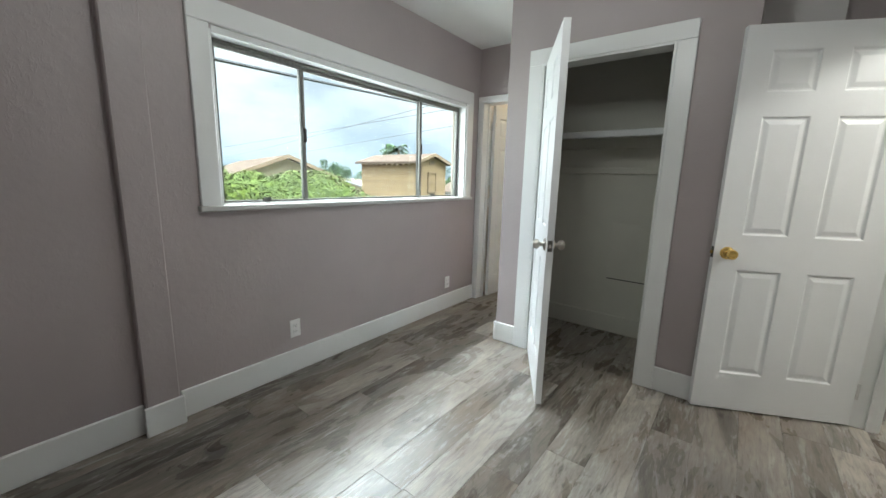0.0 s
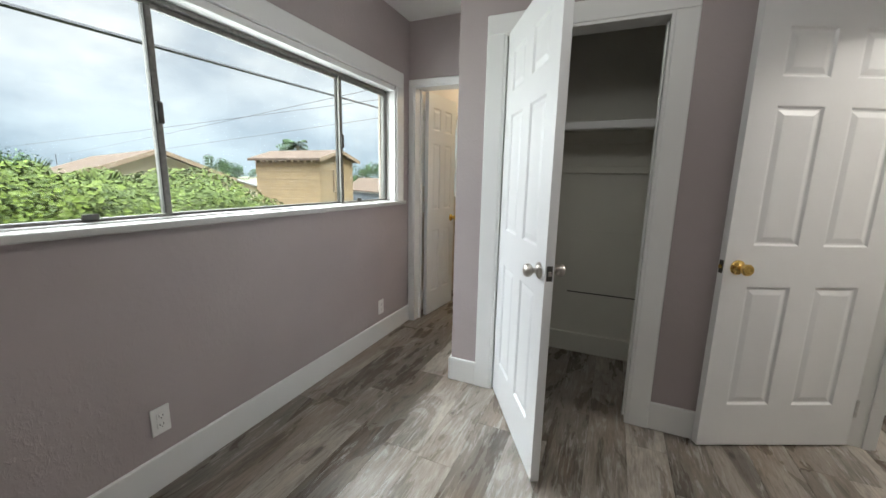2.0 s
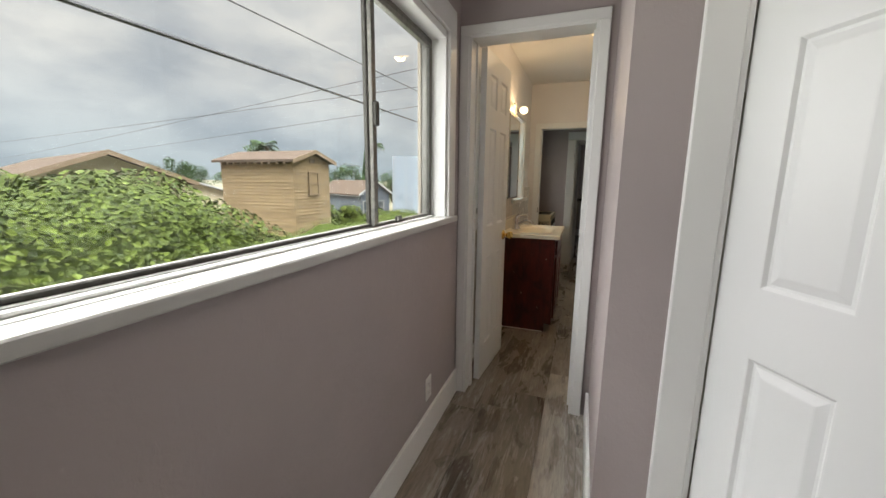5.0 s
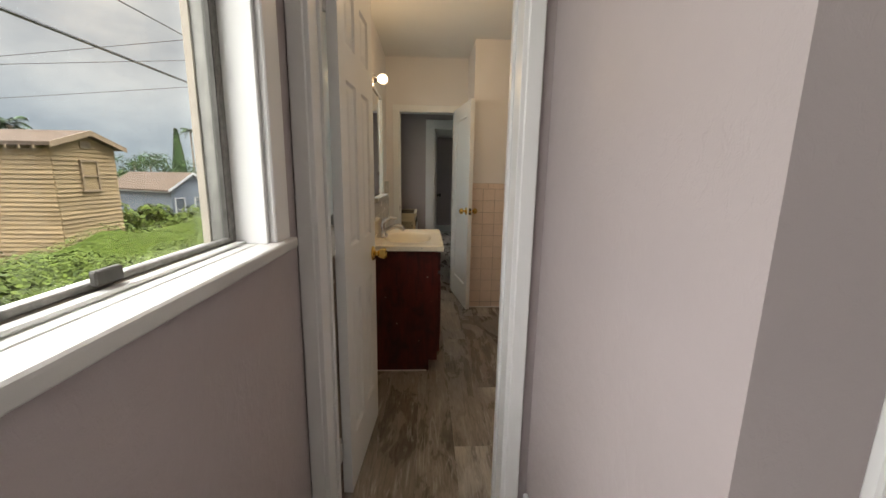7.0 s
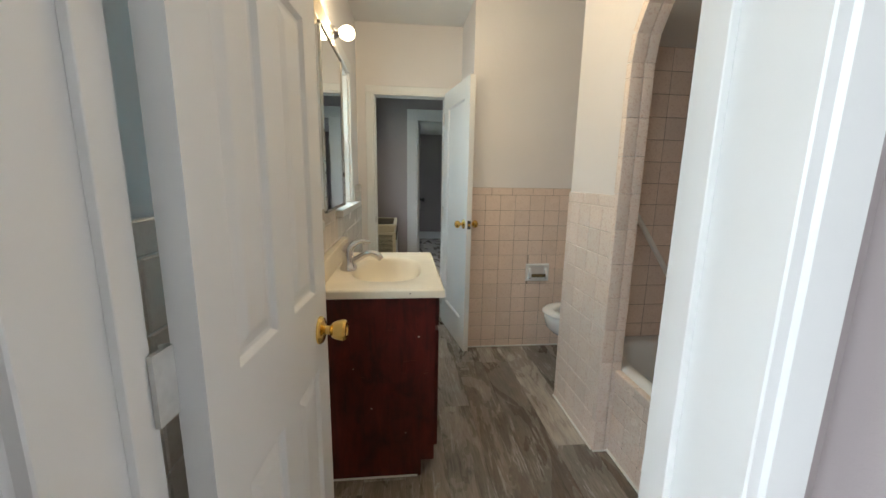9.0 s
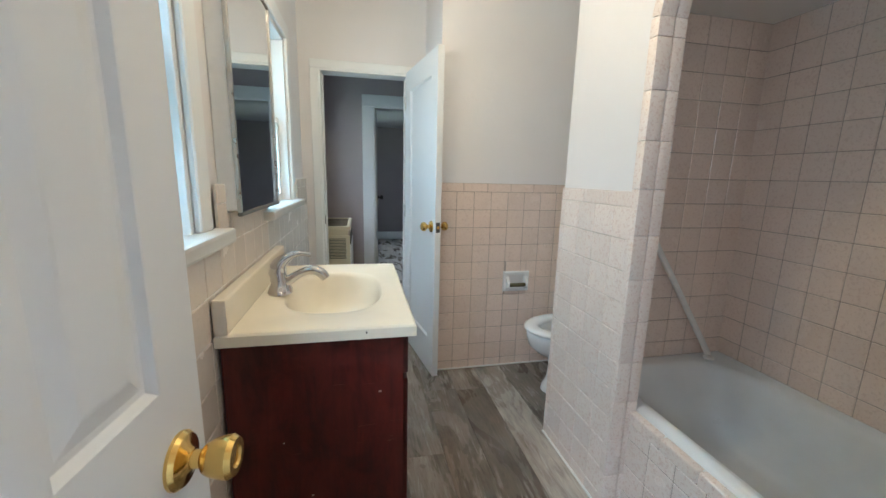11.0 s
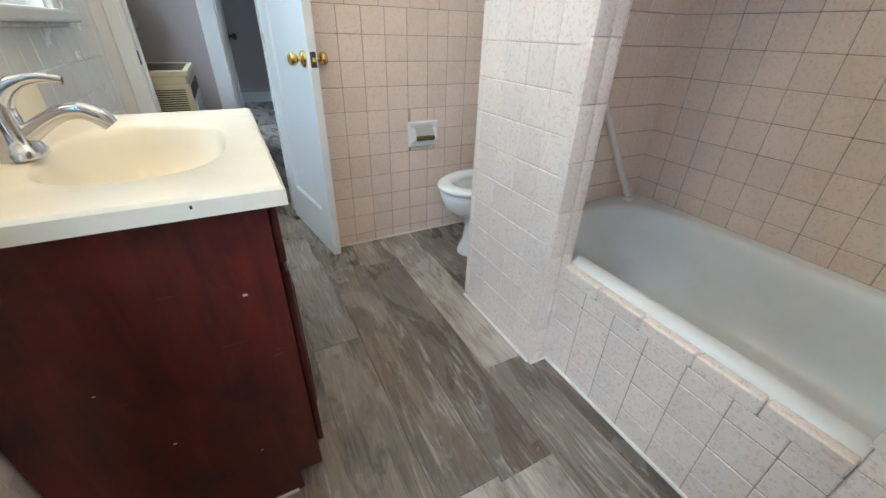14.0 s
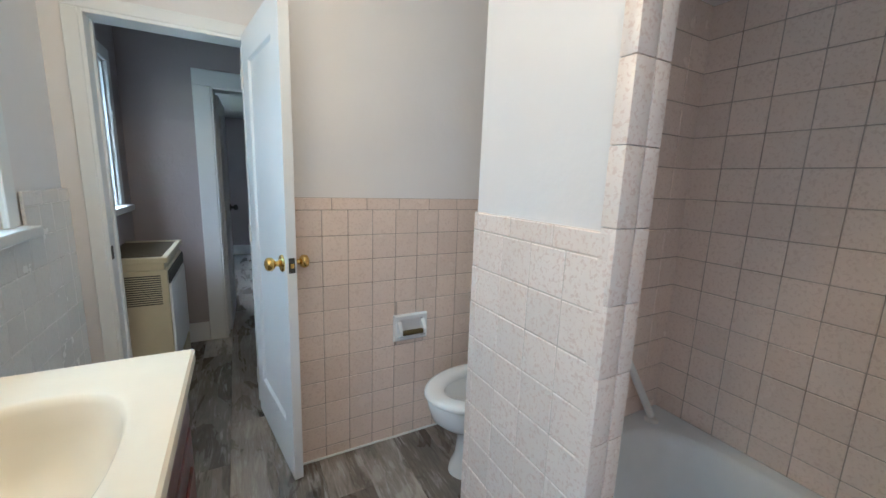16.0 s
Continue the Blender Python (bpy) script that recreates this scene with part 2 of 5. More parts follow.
def plank_material():
    """Printed weathered boards: grey and brown clouds, long torn whitish and charcoal grain, few knots."""
    k = Nodes("weathered_grey_vinyl_plank", 0.3)
    rnd = k.shift()
    cloud = k.noise(3.0, 4, 0.6, (1.9, 0.55, 1), 0.9)
    tint = k.noise(2.1, 3, 0.5, (1.6, 0.5, 1), 0.5)
    fine = k.noise(22.0, 6, 0.66, (2.4, 0.34, 1), 1.2)
    lines = k.noise(15.0, 7, 0.66, (2.4, 0.22, 1), 1.5)
    where = k.noise(4.4, 5, 0.62, (1.8, 0.6, 1), 1.2)
    spot = k.noise(6.4, 2, 0.4, (1.25, 0.8, 1), 0.5)
    base = k.ramp(rnd, [(0.0, (0.125, 0.109, 0.092)), (0.25, (0.185, 0.161, 0.136)), (0.5, (0.245, 0.216, 0.185)), (0.75, (0.300, 0.269, 0.234)), (0.92, (0.37, 0.340, 0.303)), (1.0, (0.46, 0.428, 0.385))])
    c = k.mix(1.0, base, k.ramp(cloud, [(0.32, (0.60, 0.60, 0.60)), (0.48, (0.97, 0.97, 0.97)), (0.64, (1.36, 1.36, 1.36))]), "MULTIPLY")
    c = k.mix(k.ramp(tint, [(0.48, (0, 0, 0)), (0.66, (0.45, 0.45, 0.45))]), c, (0.215, 0.155, 0.108))
    c = k.mix(1.0, c, k.ramp(fine, [(0.32, (0.70, 0.69, 0.68)), (0.50, (1.0, 1.0, 1.0)), (0.68, (1.2, 1.2, 1.2))]), "MULTIPLY")
    pale = k.mix(1.0, k.ramp(lines, [(0.51, (0, 0, 0)), (0.64, (0.55, 0.55, 0.55))]), k.ramp(where, [(0.47, (0, 0, 0)), (0.56, (1, 1, 1))]), "MULTIPLY")
    c = k.mix(pale, c, (0.56, 0.55, 0.525))
    dark = k.mix(1.0, k.ramp(lines, [(0.36, (0.62, 0.62, 0.62)), (0.47, (0, 0, 0))]), k.ramp(where, [(0.38, (1, 1, 1)), (0.54, (0.2, 0.2, 0.2))]), "MULTIPLY")
    c = k.mix(dark, c, (0.050, 0.045, 0.040))
    c = k.mix(k.ramp(spot, [(0.685, (0, 0, 0)), (0.705, (0.5, 0.5, 0.5)), (0.72, (0.2, 0.2, 0.2)), (0.75, (0.8, 0.8, 0.8))]), c, (0.05, 0.042, 0.036))
    k.colour(c)
    k.rough(cloud, 0.20, 0.36)
    k.bump(lines, 0.16, 0.001)
    return k.mat


PLANK = plank_material()
GAP = plain("dark_plank_joint", (0.035, 0.03, 0.026), 0.8)


def tile_material(name, base, fleck, strength):
    k = Nodes(name, 0.2)
    rnd = k.shift()
    speck = k.noise(105.0, 3, 0.55, (1, 1, 1), 0.6)
    tone = k.ramp(rnd, [(0.0, tuple(c * 0.95 for c in base)), (0.5, base), (1.0, tuple(min(1, c * 1.03) for c in base))])
    c = k.mix(k.ramp(speck, [(0.53, (0, 0, 0)), (0.62, (strength,) * 3)]), tone, fleck)
    wear = k.noise(7.0, 4)
    c = k.mix(k.ramp(wear, [(0.45, (0, 0, 0)), (0.8, (0.3, 0.3, 0.3))]), c, tuple(v * 0.8 for v in base))
    k.colour(c)
    k.rough(wear, 0.14, 0.34)
    k.bump(speck, 0.05, 0.0006)
    k.bump(wear, 0.12, 0.003)
    return k.mat


TILE = tile_material("pink_flecked_tile", (0.80, 0.665, 0.575), (0.60, 0.45, 0.37), 0.40)
TILE_PALE = tile_material("pale_flecked_tile", (0.83, 0.735, 0.67), (0.64, 0.47, 0.40), 0.52)
GROUT_PALE = plain("pale_grout", (0.60, 0.52, 0.455), 0.85, 0.0, 0.22, 9)
TILE_BEIGE = tile_material("cream_beige_tile", (0.74, 0.665, 0.595), (0.66, 0.58, 0.51), 0.4)
TILE_PAINT = tile_material("painted_over_tile", (0.75, 0.725, 0.69), (0.66, 0.635, 0.60), 0.5)


def cherry_material():
    k = Nodes("dark_cherry_veneer", 0.3)
    g = k.noise(5.0, 7, 0.6, (6, 6, 0.8), 0.6)
    s = k.noise(16.0, 5, 0.7)
    c = k.ramp(g, [(0.25, (0.045, 0.007, 0.006)), (0.6, (0.100, 0.013, 0.009)), (0.85, (0.150, 0.026, 0.016))])
    m = k.noise(6.5, 6, 0.65, (1, 1, 0.7), 0.8)
    c = k.mix(1.0, c, k.ramp(m, [(0.34, (0.45, 0.45, 0.45)), (0.5, (0.95, 0.95, 0.95)), (0.68, (1.4, 1.35, 1.3))]), "MULTIPLY")
    c = k.mix(k.ramp(s, [(0.66, (0, 0, 0)), (0.78, (0.3, 0.3, 0.3))]), c, (0.16, 0.06, 0.045))
    scratch = k.noise(18.0, 3, 0.5, (0.35, 0.35, 5.0), 1.5)
    c = k.mix(k.ramp(scratch, [(0.735, (0, 0, 0)), (0.76, (0.35, 0.35, 0.35))]), c, (0.26, 0.12, 0.09))
    k.colour(c)
    k.rough(s, 0.22, 0.42)
    k.bump(g, 0.08, 0.001)
    return k.mat


CHERRY = cherry_material()


# ---- mesh helpers ----
def bm_box(bm, x0, x1, y0, y1, z0, z1, bevel=0.0, segs=1):
    r = bmesh.ops.create_cube(bm, size=1)
    vs = r["verts"]
    for v in vs:
        v.co = ((x0 + x1) / 2 + v.co.x * (x1 - x0), (y0 + y1) / 2 + v.co.y * (y1 - y0), (z0 + z1) / 2 + v.co.z * (z1 - z0))
    if bevel:
        es = list({e for v in vs for e in v.link_edges})
        bmesh.ops.bevel(bm, geom=es, offset=bevel, segments=segs, affect="EDGES", profile=0.6)
    return bm


def bm_lathe(bm, rings, segs=20, axis="z", centre=(0, 0, 0), cap=True):
    """Rings of (radius, height) turned round an axis."""
    rows = []
    for r, h in rings:
        row = []
        for i in range(segs):
            a = 2 * math.pi * i / segs
            u, v = r * math.cos(a), r * math.sin(a)
            p = {"z": (u, v, h), "x": (h, u, v), "y": (u, h, -v)}[axis]
            row.append(bm.verts.new((p[0] + centre[0], p[1] + centre[1], p[2] + centre[2])))
        rows.append(row)
    for a, b in zip(rows, rows[1:]):
        for i in range(segs):
            bm.faces.new((a[i], a[(i + 1) % segs], b[(i + 1) % segs], b[i]))
    if cap:
        bm.faces.new(list(reversed(rows[0])))
        bm.faces.new(rows[-1])
    return bm


def bm_loft(bm, loops, close=True, cap=(False, False)):
    """Skin over loops of points, all of one length."""
    rows = [[bm.verts.new(p) for p in lp] for lp in loops]
    n = len(rows[0])
    for a, b in zip(rows, rows[1:]):
        for i in range(n if close else n - 1):
            bm.faces.new((a[i], a[(i + 1) % n], b[(i + 1) % n], b[i]))
    if cap[0]:
        bm.faces.new(list(reversed(rows[0])))
    if cap[1]:
        bm.faces.new(rows[-1])
    return bm


def bm_tube(bm, pts, radius, segs=10, radii=None):
    pts = [Vector(p) for p in pts]
    loops = []
    up = Vector((0.13, 0.21, 0.97)).normalized()
    for i, p in enumerate(pts):
        d = (pts[min(i + 1, len(pts) - 1)] - pts[max(i - 1, 0)]).normalized()
        s = d.cross(up).normalized()
        w = s.cross(d)
        r = radii[i] if radii else radius
        loops.append([p + s * (r * math.cos(2 * math.pi * k / segs)) + w * (r * math.sin(2 * math.pi * k / segs)) for k in range(segs)])
    return bm_loft(bm, loops, True, (True, True))


def curve_through(pts, radii, steps=6):
    """Points and radii along a smooth curve through the given ones."""
    p = [Vector(q) for q in pts]
    out, rad = [], []
    for i in range(len(p) - 1):
        a, b, c, d = p[max(i - 1, 0)], p[i], p[i + 1], p[min(i + 2, len(p) - 1)]
        for k in range(steps):
            t = k / steps
            out.append(0.5 * (2 * b + (c - a) * t + (2 * a - 5 * b + 4 * c - d) * t * t + (3 * b - a - 3 * c + d) * t ** 3))
            rad.append(radii[i] + (radii[i + 1] - radii[i]) * t)
    return [tuple(q) for q in out + [p[-1]]], rad + [radii[-1]]


def finish(bm, name, smooth=False, angle=35):
    bmesh.ops.recalc_face_normals(bm, faces=bm.faces)
    me = bpy.data.meshes.new(name)
    bm.to_mesh(me)
    bm.free()
    if smooth:
        me.shade_smooth()
        me.set_sharp_from_angle(angle=radians(angle))
    return me


def part(name, bm, material, parent=None, label="", smooth=False, angle=35):
    me = finish(bm, name, smooth, angle)
    me.materials.append(material)
    ob = new(name, me)
    ob.parent = parent
    if label:
        ob["label"] = label
    return ob


def thing(name, label, category, m=None, group="", kind=""):
    ob = new(name)
    ob.empty_display_size = 0.1
    if m is not None:
        ob.matrix_world = m
    return tagged(ob, label, category, group, kind)


def bx(*a, **k):
    return bm_box(bmesh.new(), *a, **k)


def structure(name, bm, material, label, category, smooth=False):
    return tagged(part(name, bm, material, None, "", smooth), label, category, "", "structure")


def walled(bm, axis, p0, p1, u0, u1, z0, z1, holes=()):
    """A wall with thickness between planes p0 and p1 of an axis, holes (u0, u1, z0, z1) cut right through."""
    us = sorted({u0, u1, *[h[0] for h in holes], *[h[1] for h in holes]})
    zs = sorted({z0, z1, *[h[2] for h in holes], *[h[3] for h in holes]})
    us = [u for u in us if u0 <= u <= u1]
    zs = [z for z in zs if z0 <= z <= z1]

    def solid(i, j):
        if not (0 <= i < len(us) - 1 and 0 <= j < len(zs) - 1):
            return False
        u, z = (us[i] + us[i + 1]) / 2, (zs[j] + zs[j + 1]) / 2
        return not any(h[0] < u < h[1] and h[2] < z < h[3] for h in holes)

    cache = {}

    def v(p, u, z):
        key = (p, u, z)
        if key not in cache:
            cache[key] = bm.verts.new((p, u, z) if axis == "x" else (u, p, z))
        return cache[key]

    for i in range(len(us) - 1):
        for j in range(len(zs) - 1):
            if not solid(i, j):
                continue
            a, b, c, d = us[i], us[i + 1], zs[j], zs[j + 1]
            for p in (p0, p1):
                bm.faces.new((v(p, a, c), v(p, b, c), v(p, b, d), v(p, a, d)))
            for di, dj, e in ((-1, 0, ((a, c), (a, d))), (1, 0, ((b, c), (b, d))), (0, -1, ((a, c), (b, c))), (0, 1, ((a, d), (b, d)))):
                if not solid(i + di, j + dj):
                    (s, t), (q, r) = e
                    bm.faces.new((v(p0, s, t), v(p0, q, r), v(p1, q, r), v(p1, s, t)))
    return bm


# ---- plan ----
WX = -2.03            # window wall of the bedroom, inner face
BX = -2.10            # outer wall of the bathroom, inner face
OUT = -2.24           # outer face of that wall
CY = 2.92             # closet front
CL = -1.305            # closet corner beside the passage
HY = 3.72             # end of the passage, with the bathroom doorway
BY = 3.84             # bathroom side of that wall
EX = 0.74             # entry wall
CH = 2.53             # bedroom ceiling
BH = 2.46             # bathroom ceiling
DY = 6.68             # far doorway wall of the bathroom
TY = 6.12             # tiled wall beside the far door
RY = 7.82             # far wall of the next room
WIN = (1.21, 3.490, 1.080, 1.965)   # bedroom window opening
BW1 = (4.22, 4.86, 1.10, 1.95)
BW2 = (5.54, 6.17, 1.10, 1.95)
RW = (6.98, 7.50, 1.08, 1.92)
FAR = (9.0, 10.2, 1.15, 1.75)

# the window wall stands one degree off the others
SKEW = Matrix.Translation((WX, 1.1, 0)) @ pose(0, 0, 0, 0, 0, 1.0) @ Matrix.Translation((-WX, -1.1, 0))


def square_up(ob):
    ob.matrix_world = SKEW @ ob.matrix_basis
    return ob


bm = walled(bmesh.new(), "x", OUT + 0.062, WX, -1.7, HY + 0.06, -0.2, 2.75, [WIN])
square_up(structure("wall_west", bm, MAUVE, "mauve painted plaster wall with a wide sliding window", "wall"))
bm = bx(WX - 0.05, WX + 0.05, 0.785, 0.925, 0, CH, bevel=0.006)
square_up(structure("wall_pilaster", bm, MAUVE, "mauve painted shallow pilaster on the plaster wall", "pilaster"))
bm = walled(bmesh.new(), "x", OUT, BX, HY, 12.0, -0.2, 2.75, [BW1, BW2, RW, FAR])
structure("wall_bathroom_west", bm, WHITE_WALL, "white painted bathroom wall with two windows", "wall")
bm = walled(bmesh.new(), "y", HY, BY, BX, CL, 0, 2.75, [(-2.03, -1.385, 0, 2.03)])
structure("wall_passage_end", bm, MAUVE, "mauve wall at the end of a passage with the bathroom doorway", "wall")
bm = walled(bmesh.new(), "y", BY, BY + 0.006, BX, CL + 1.5, 0, 2.75, [(-2.03, -1.385, 0, 2.03)])
structure("wall_bathroom_south", bm, WHITE_WALL, "white painted bathroom wall round the doorway", "wall")
bm = walled(bmesh.new(), "y", CY, CY + 0.11, CL, 0.09, 0, 2.75, [(-1.04, -0.262, 0, 2.05)])
structure("wall_closet_front", bm, MAUVE, "mauve painted wall round the closet doorway", "wall")
bm = bx(CL, CL + 0.11, CY + 0.11, BY, 0, 2.75)
structure("wall_closet_side", bm, MAUVE, "mauve painted plaster wall beside the passage", "wall")
# closet inside
closet_back = structure("wall_closet_back", bx(CL + 0.11, 0.20, HY, BY, 0, 2.75), CLOSET, "dull off-white closet back wall", "wall")
structure("wall_closet_right", bx(-0.02, 0.09, CY + 0.11, HY, 0, 2.75), CLOSET, "dull off-white closet end wall", "wall")
structure("wall_closet_left", bx(CL + 0.11, CL + 0.116, CY + 0.11, HY, 0, 2.75), CLOSET, "dull off-white closet end wall", "wall")
# recess behind the entry door, entry wall, hall
structure("wall_recess_pale", bx(0.09, 0.43, 3.34, 3.46, 0, 2.75), WHITE_WALL, "pale painted wall behind the entry door", "wall")
structure("wall_recess", bx(0.43, 0.92, 3.40, 3.52, 0, 2.75), MAUVE, "mauve painted wall behind the entry door", "wall")
bm = walled(bmesh.new(), "x", EX, EX + 0.12, -1.7, 3.40, 0, 2.75, [(2.43, 3.22, 0, 2.06)])
structure("wall_entry", bm, MAUVE, "mauve painted wall with the entry doorway", "wall")
structure("wall_hall", bx(0.92, 2.6, 3.66, 3.78, 0, 2.75), WHITE_WALL, "white painted hallway wall", "wall")
structure("wall_hall_east", bx(2.4, 2.5, -1.7, 3.66, 0, 2.75), WHITE_WALL, "white painted hallway side wall", "wall")
structure("wall_south", bx(OUT, 2.5, -1.82, -1.7, 0, 2.75), MAUVE, "mauve painted bedroom wall", "wall")
# bathroom east side
structure("wall_bathroom_east", bx(0.05, 0.17, BY, 7.0, 0, 2.75), WHITE_WALL, "white painted wall at the back of the tub and toilet", "wall")
structure("wall_toilet", bx(-1.25, 0.05, TY, TY + 0.12, 0, BH), WHITE_WALL, "white painted wall over a tiled wainscot", "wall")
structure("wall_door_return", bx(-1.25, -1.15, TY + 0.12, DY + 0.12, 0, BH), WHITE_WALL, "white painted wall return beside the far door", "wall")
bm = walled(bmesh.new(), "y", DY, DY + 0.12, BX, -1.25, 0, BH, [(-1.985, -1.37, 0, 1.95)])
structure("wall_far_door", bm, WHITE_WALL, "white painted wall with the far doorway", "wall")

# arched tub wall
AX0, AX1 = -0.82, -0.735
A0, A1, SPRING, TOP = 4.20, 4.95, 1.74, 2.03


def arch_height(y):
    half = (A1 - A0) / 2
    u = (y - (A0 + A1) / 2) / half
    return SPRING + (TOP - SPRING) * math.sqrt(max(0.0, 1 - abs(u) ** 2.6))


bm = bmesh.new()
bm_box(bm, AX0, AX1, BY, A0, 0, BH)
bm_box(bm, AX0, AX1, A1, 5.42, 0, BH)
N = 28
ys = [A0 + (A1 - A0) * (1 - math.cos(math.pi * i / N)) / 2 for i in range(N + 1)]
loops = [[(AX0, y, arch_height(y)), (AX1, y, arch_height(y)), (AX1, y, BH), (AX0, y, BH)] for y in ys]
bm_loft(bm, loops, True, (False, False))
structure("wall_tub_arch", bm, WHITE_WALL, "white painted wall with a tile-edged arch over the tub", "wall")
structure("wall_tub_end", bx(AX1, 0.05, 5.32, 5.42, 0, BH), WHITE_WALL, "wall between the tub alcove and the toilet", "wall")
structure("wall_tub_near", bx(AX1, 0.05, BY + 0.006, 3.87, 0, BH), WHITE_WALL, "near end wall of the tub alcove", "wall")
structure("ceiling_alcove", bx(AX1, 0.05, 3.87, 5.32, 1.93, 1.99), CEIL, "white painted lowered ceiling over the tub", "ceiling")
# next room and the one beyond
structure("wall_next_south", bx(-1.25, 3.0, DY + 0.12, DY + 0.22, 0, 2.75), MAUVE, "mauve wall of the next room", "wall")
NX = BX + 0.006
bm = walled(bmesh.new(), "x", BX, NX, DY + 0.12, RY, 0, 2.75, [RW])
structure("wall_next_west", bm, MAUVE, "mauve wall of the next room with a sash window", "wall")
bm = walled(bmesh.new(), "y", RY, RY + 0.12, BX, 3.0, 0, 2.75, [(-1.575, -0.80, 0, 1.915)])
structure("wall_next_north", bm, MAUVE, "mauve wall of the next room with an open doorway", "wall")
structure("wall_next_east", bx(3.0, 3.1, DY, 12, 0, 2.75), MAUVE, "mauve side wall of the next room", "wall")
structure("wall_beyond", bx(BX, 3.0, 11.4, 11.5, 0, 2.75), MAUVE, "grey mauve wall of the room beyond", "wall")
structure("wall_beyond_side", walled(bmesh.new(), "x", BX, BX + 0.01, RY + 0.12, 11.4, 0, 2.75, [FAR]), MAUVE, "grey mauve side wall of the room beyond", "wall")

structure("ceiling_bedroom", bx(OUT, 2.5, -1.8, HY + 0.02, CH, CH + 0.12), CEIL, "white painted bedroom ceiling", "ceiling")
structure("ceiling_bathroom", bx(BX, 0.05, BY, DY + 0.12, BH, BH + 0.1), CEIL, "off-white painted bathroom ceiling", "ceiling")
structure("ceiling_next", bx(BX, 3.0, DY + 0.12, RY + 0.06, 2.45, 2.55), CEIL, "white painted ceiling of the next room", "ceiling")
structure("ceiling_beyond", bx(BX, 3.0, RY + 0.12, 11.4, 2.14, 2.24), CEIL, "white painted low ceiling of the room beyond", "ceiling")
structure("roof", bx(OUT - 0.5, 3.6, -2.2, 12.4, 2.8, 2.9), CEIL, "flat plain roof slab over the house", "roof")


# ---- trim ----
def trim_board(name, x0, x1, y0, y1, z0, z1, label="white painted wooden trim", mat=None, bevel=0.004):
    return structure(name, bx(x0, x1, y0, y1, z0, z1, bevel=bevel), mat or TRIM, label, "trim")


BBL = "tall white painted baseboard"
BB = 0.152
square_up(trim_board("baseboard", WX, WX + 0.016, -1.7, 0.785, 0, BB, BBL))
square_up(trim_board("baseboard", WX + 0.05, WX + 0.066, 0.77, 0.94, 0, BB, BBL))
square_up(trim_board("baseboard", WX, WX + 0.016, 0.94, HY, 0, BB, BBL))
trim_board("baseboard", CL - 0.002, -1.138, CY - 0.016, CY, 0, BB, BBL)
trim_board("baseboard", CL - 0.016, CL, CY - 0.016, HY - 0.02, 0, BB, BBL)
trim_board("baseboard", -0.168, 0.09, CY - 0.016, CY, 0, BB, BBL)
trim_board("baseboard", CL + 0.116, -0.02, HY - 0.016, HY, 0, BB, BBL, CLOSET)
trim_board("baseboard", EX - 0.016, EX, -1.7, 2.34, 0, BB, BBL)
trim_board("baseboard", 0.92, 2.4, 3.644, 3.66, 0, BB, BBL)
trim_board("baseboard", BX + 0.01, -1.687, RY - 0.016, RY, 0, BB, BBL)
trim_board("baseboard", BX + 0.01, 3.0, 11.384, 11.4, 0, BB, BBL)


def casing(name, axis, face, side, u0, u1, top, w, thick, depth, label):
    """Flat boards round an opening (two legs and a head) and the lining through the wall."""
    root = thing(name, label, "door frame", None, "", "structure")

    def put(nm, ua, ub, za, zb, pa, pb, bev=0.004):
        pa, pb = min(pa, pb), max(pa, pb)
        b = bx(pa, pb, ua, ub, za, zb, bevel=bev) if axis == "x" else bx(ua, ub, pa, pb, za, zb, bevel=bev)
        part(nm, b, TRIM, root)

    f2 = face + side * thick
    put("leg", u0 - w, u0, 0, top, face, f2)
    put("leg", u1, u1 + w, 0, top, face, f2)
    put("head", u0 - w, u1 + w, top, top + w, face, f2)
    inner = face - side * depth
    put("lining", u0 - 0.002, u0 + 0.014, 0, top, face + side * (thick - 0.004), inner, 0.002)
    put("lining", u1 - 0.014, u1 + 0.002, 0, top, face + side * (thick - 0.004), inner, 0.002)
    put("lining", u0 + 0.014, u1 - 0.014, top - 0.014, top + 0.002, face + side * (thick - 0.004), inner, 0.002)
    # door stop
    mid = face - side * depth * 0.55
    put("stop", u0 + 0.014, u0 + 0.024, 0, top - 0.014, mid, mid - side * 0.03, 0.001)
    put("stop", u1 - 0.024, u1 - 0.014, 0, top - 0.014, mid, mid - side * 0.03, 0.001)
    return root


casing("trim_closet", "y", CY, -1, -1.04, -0.262, 2.045, 0.098, 0.02, 0.11, "wide white painted casing round the closet doorway")
casing("trim_bathroom", "y", HY, -1, -2.022, -1.39, 2.03, 0.05, 0.022, 0.126, "white painted casing round the bathroom doorway")
casing("trim_entry", "x", EX, -1, 2.43, 3.22, 2.06, 0.085, 0.02, 0.12, "white painted casing round the entry doorway")
casing("trim_far_door", "y", DY, -1, -1.975, -1.37, 1.94, 0.055, 0.015, 0.12, "white painted casing round the far doorway")
casing("trim_next_room", "y", RY, -1, -1.575, -0.80, 1.905, 0.11, 0.02, 0.12, "white painted casing of the next room's doorway")


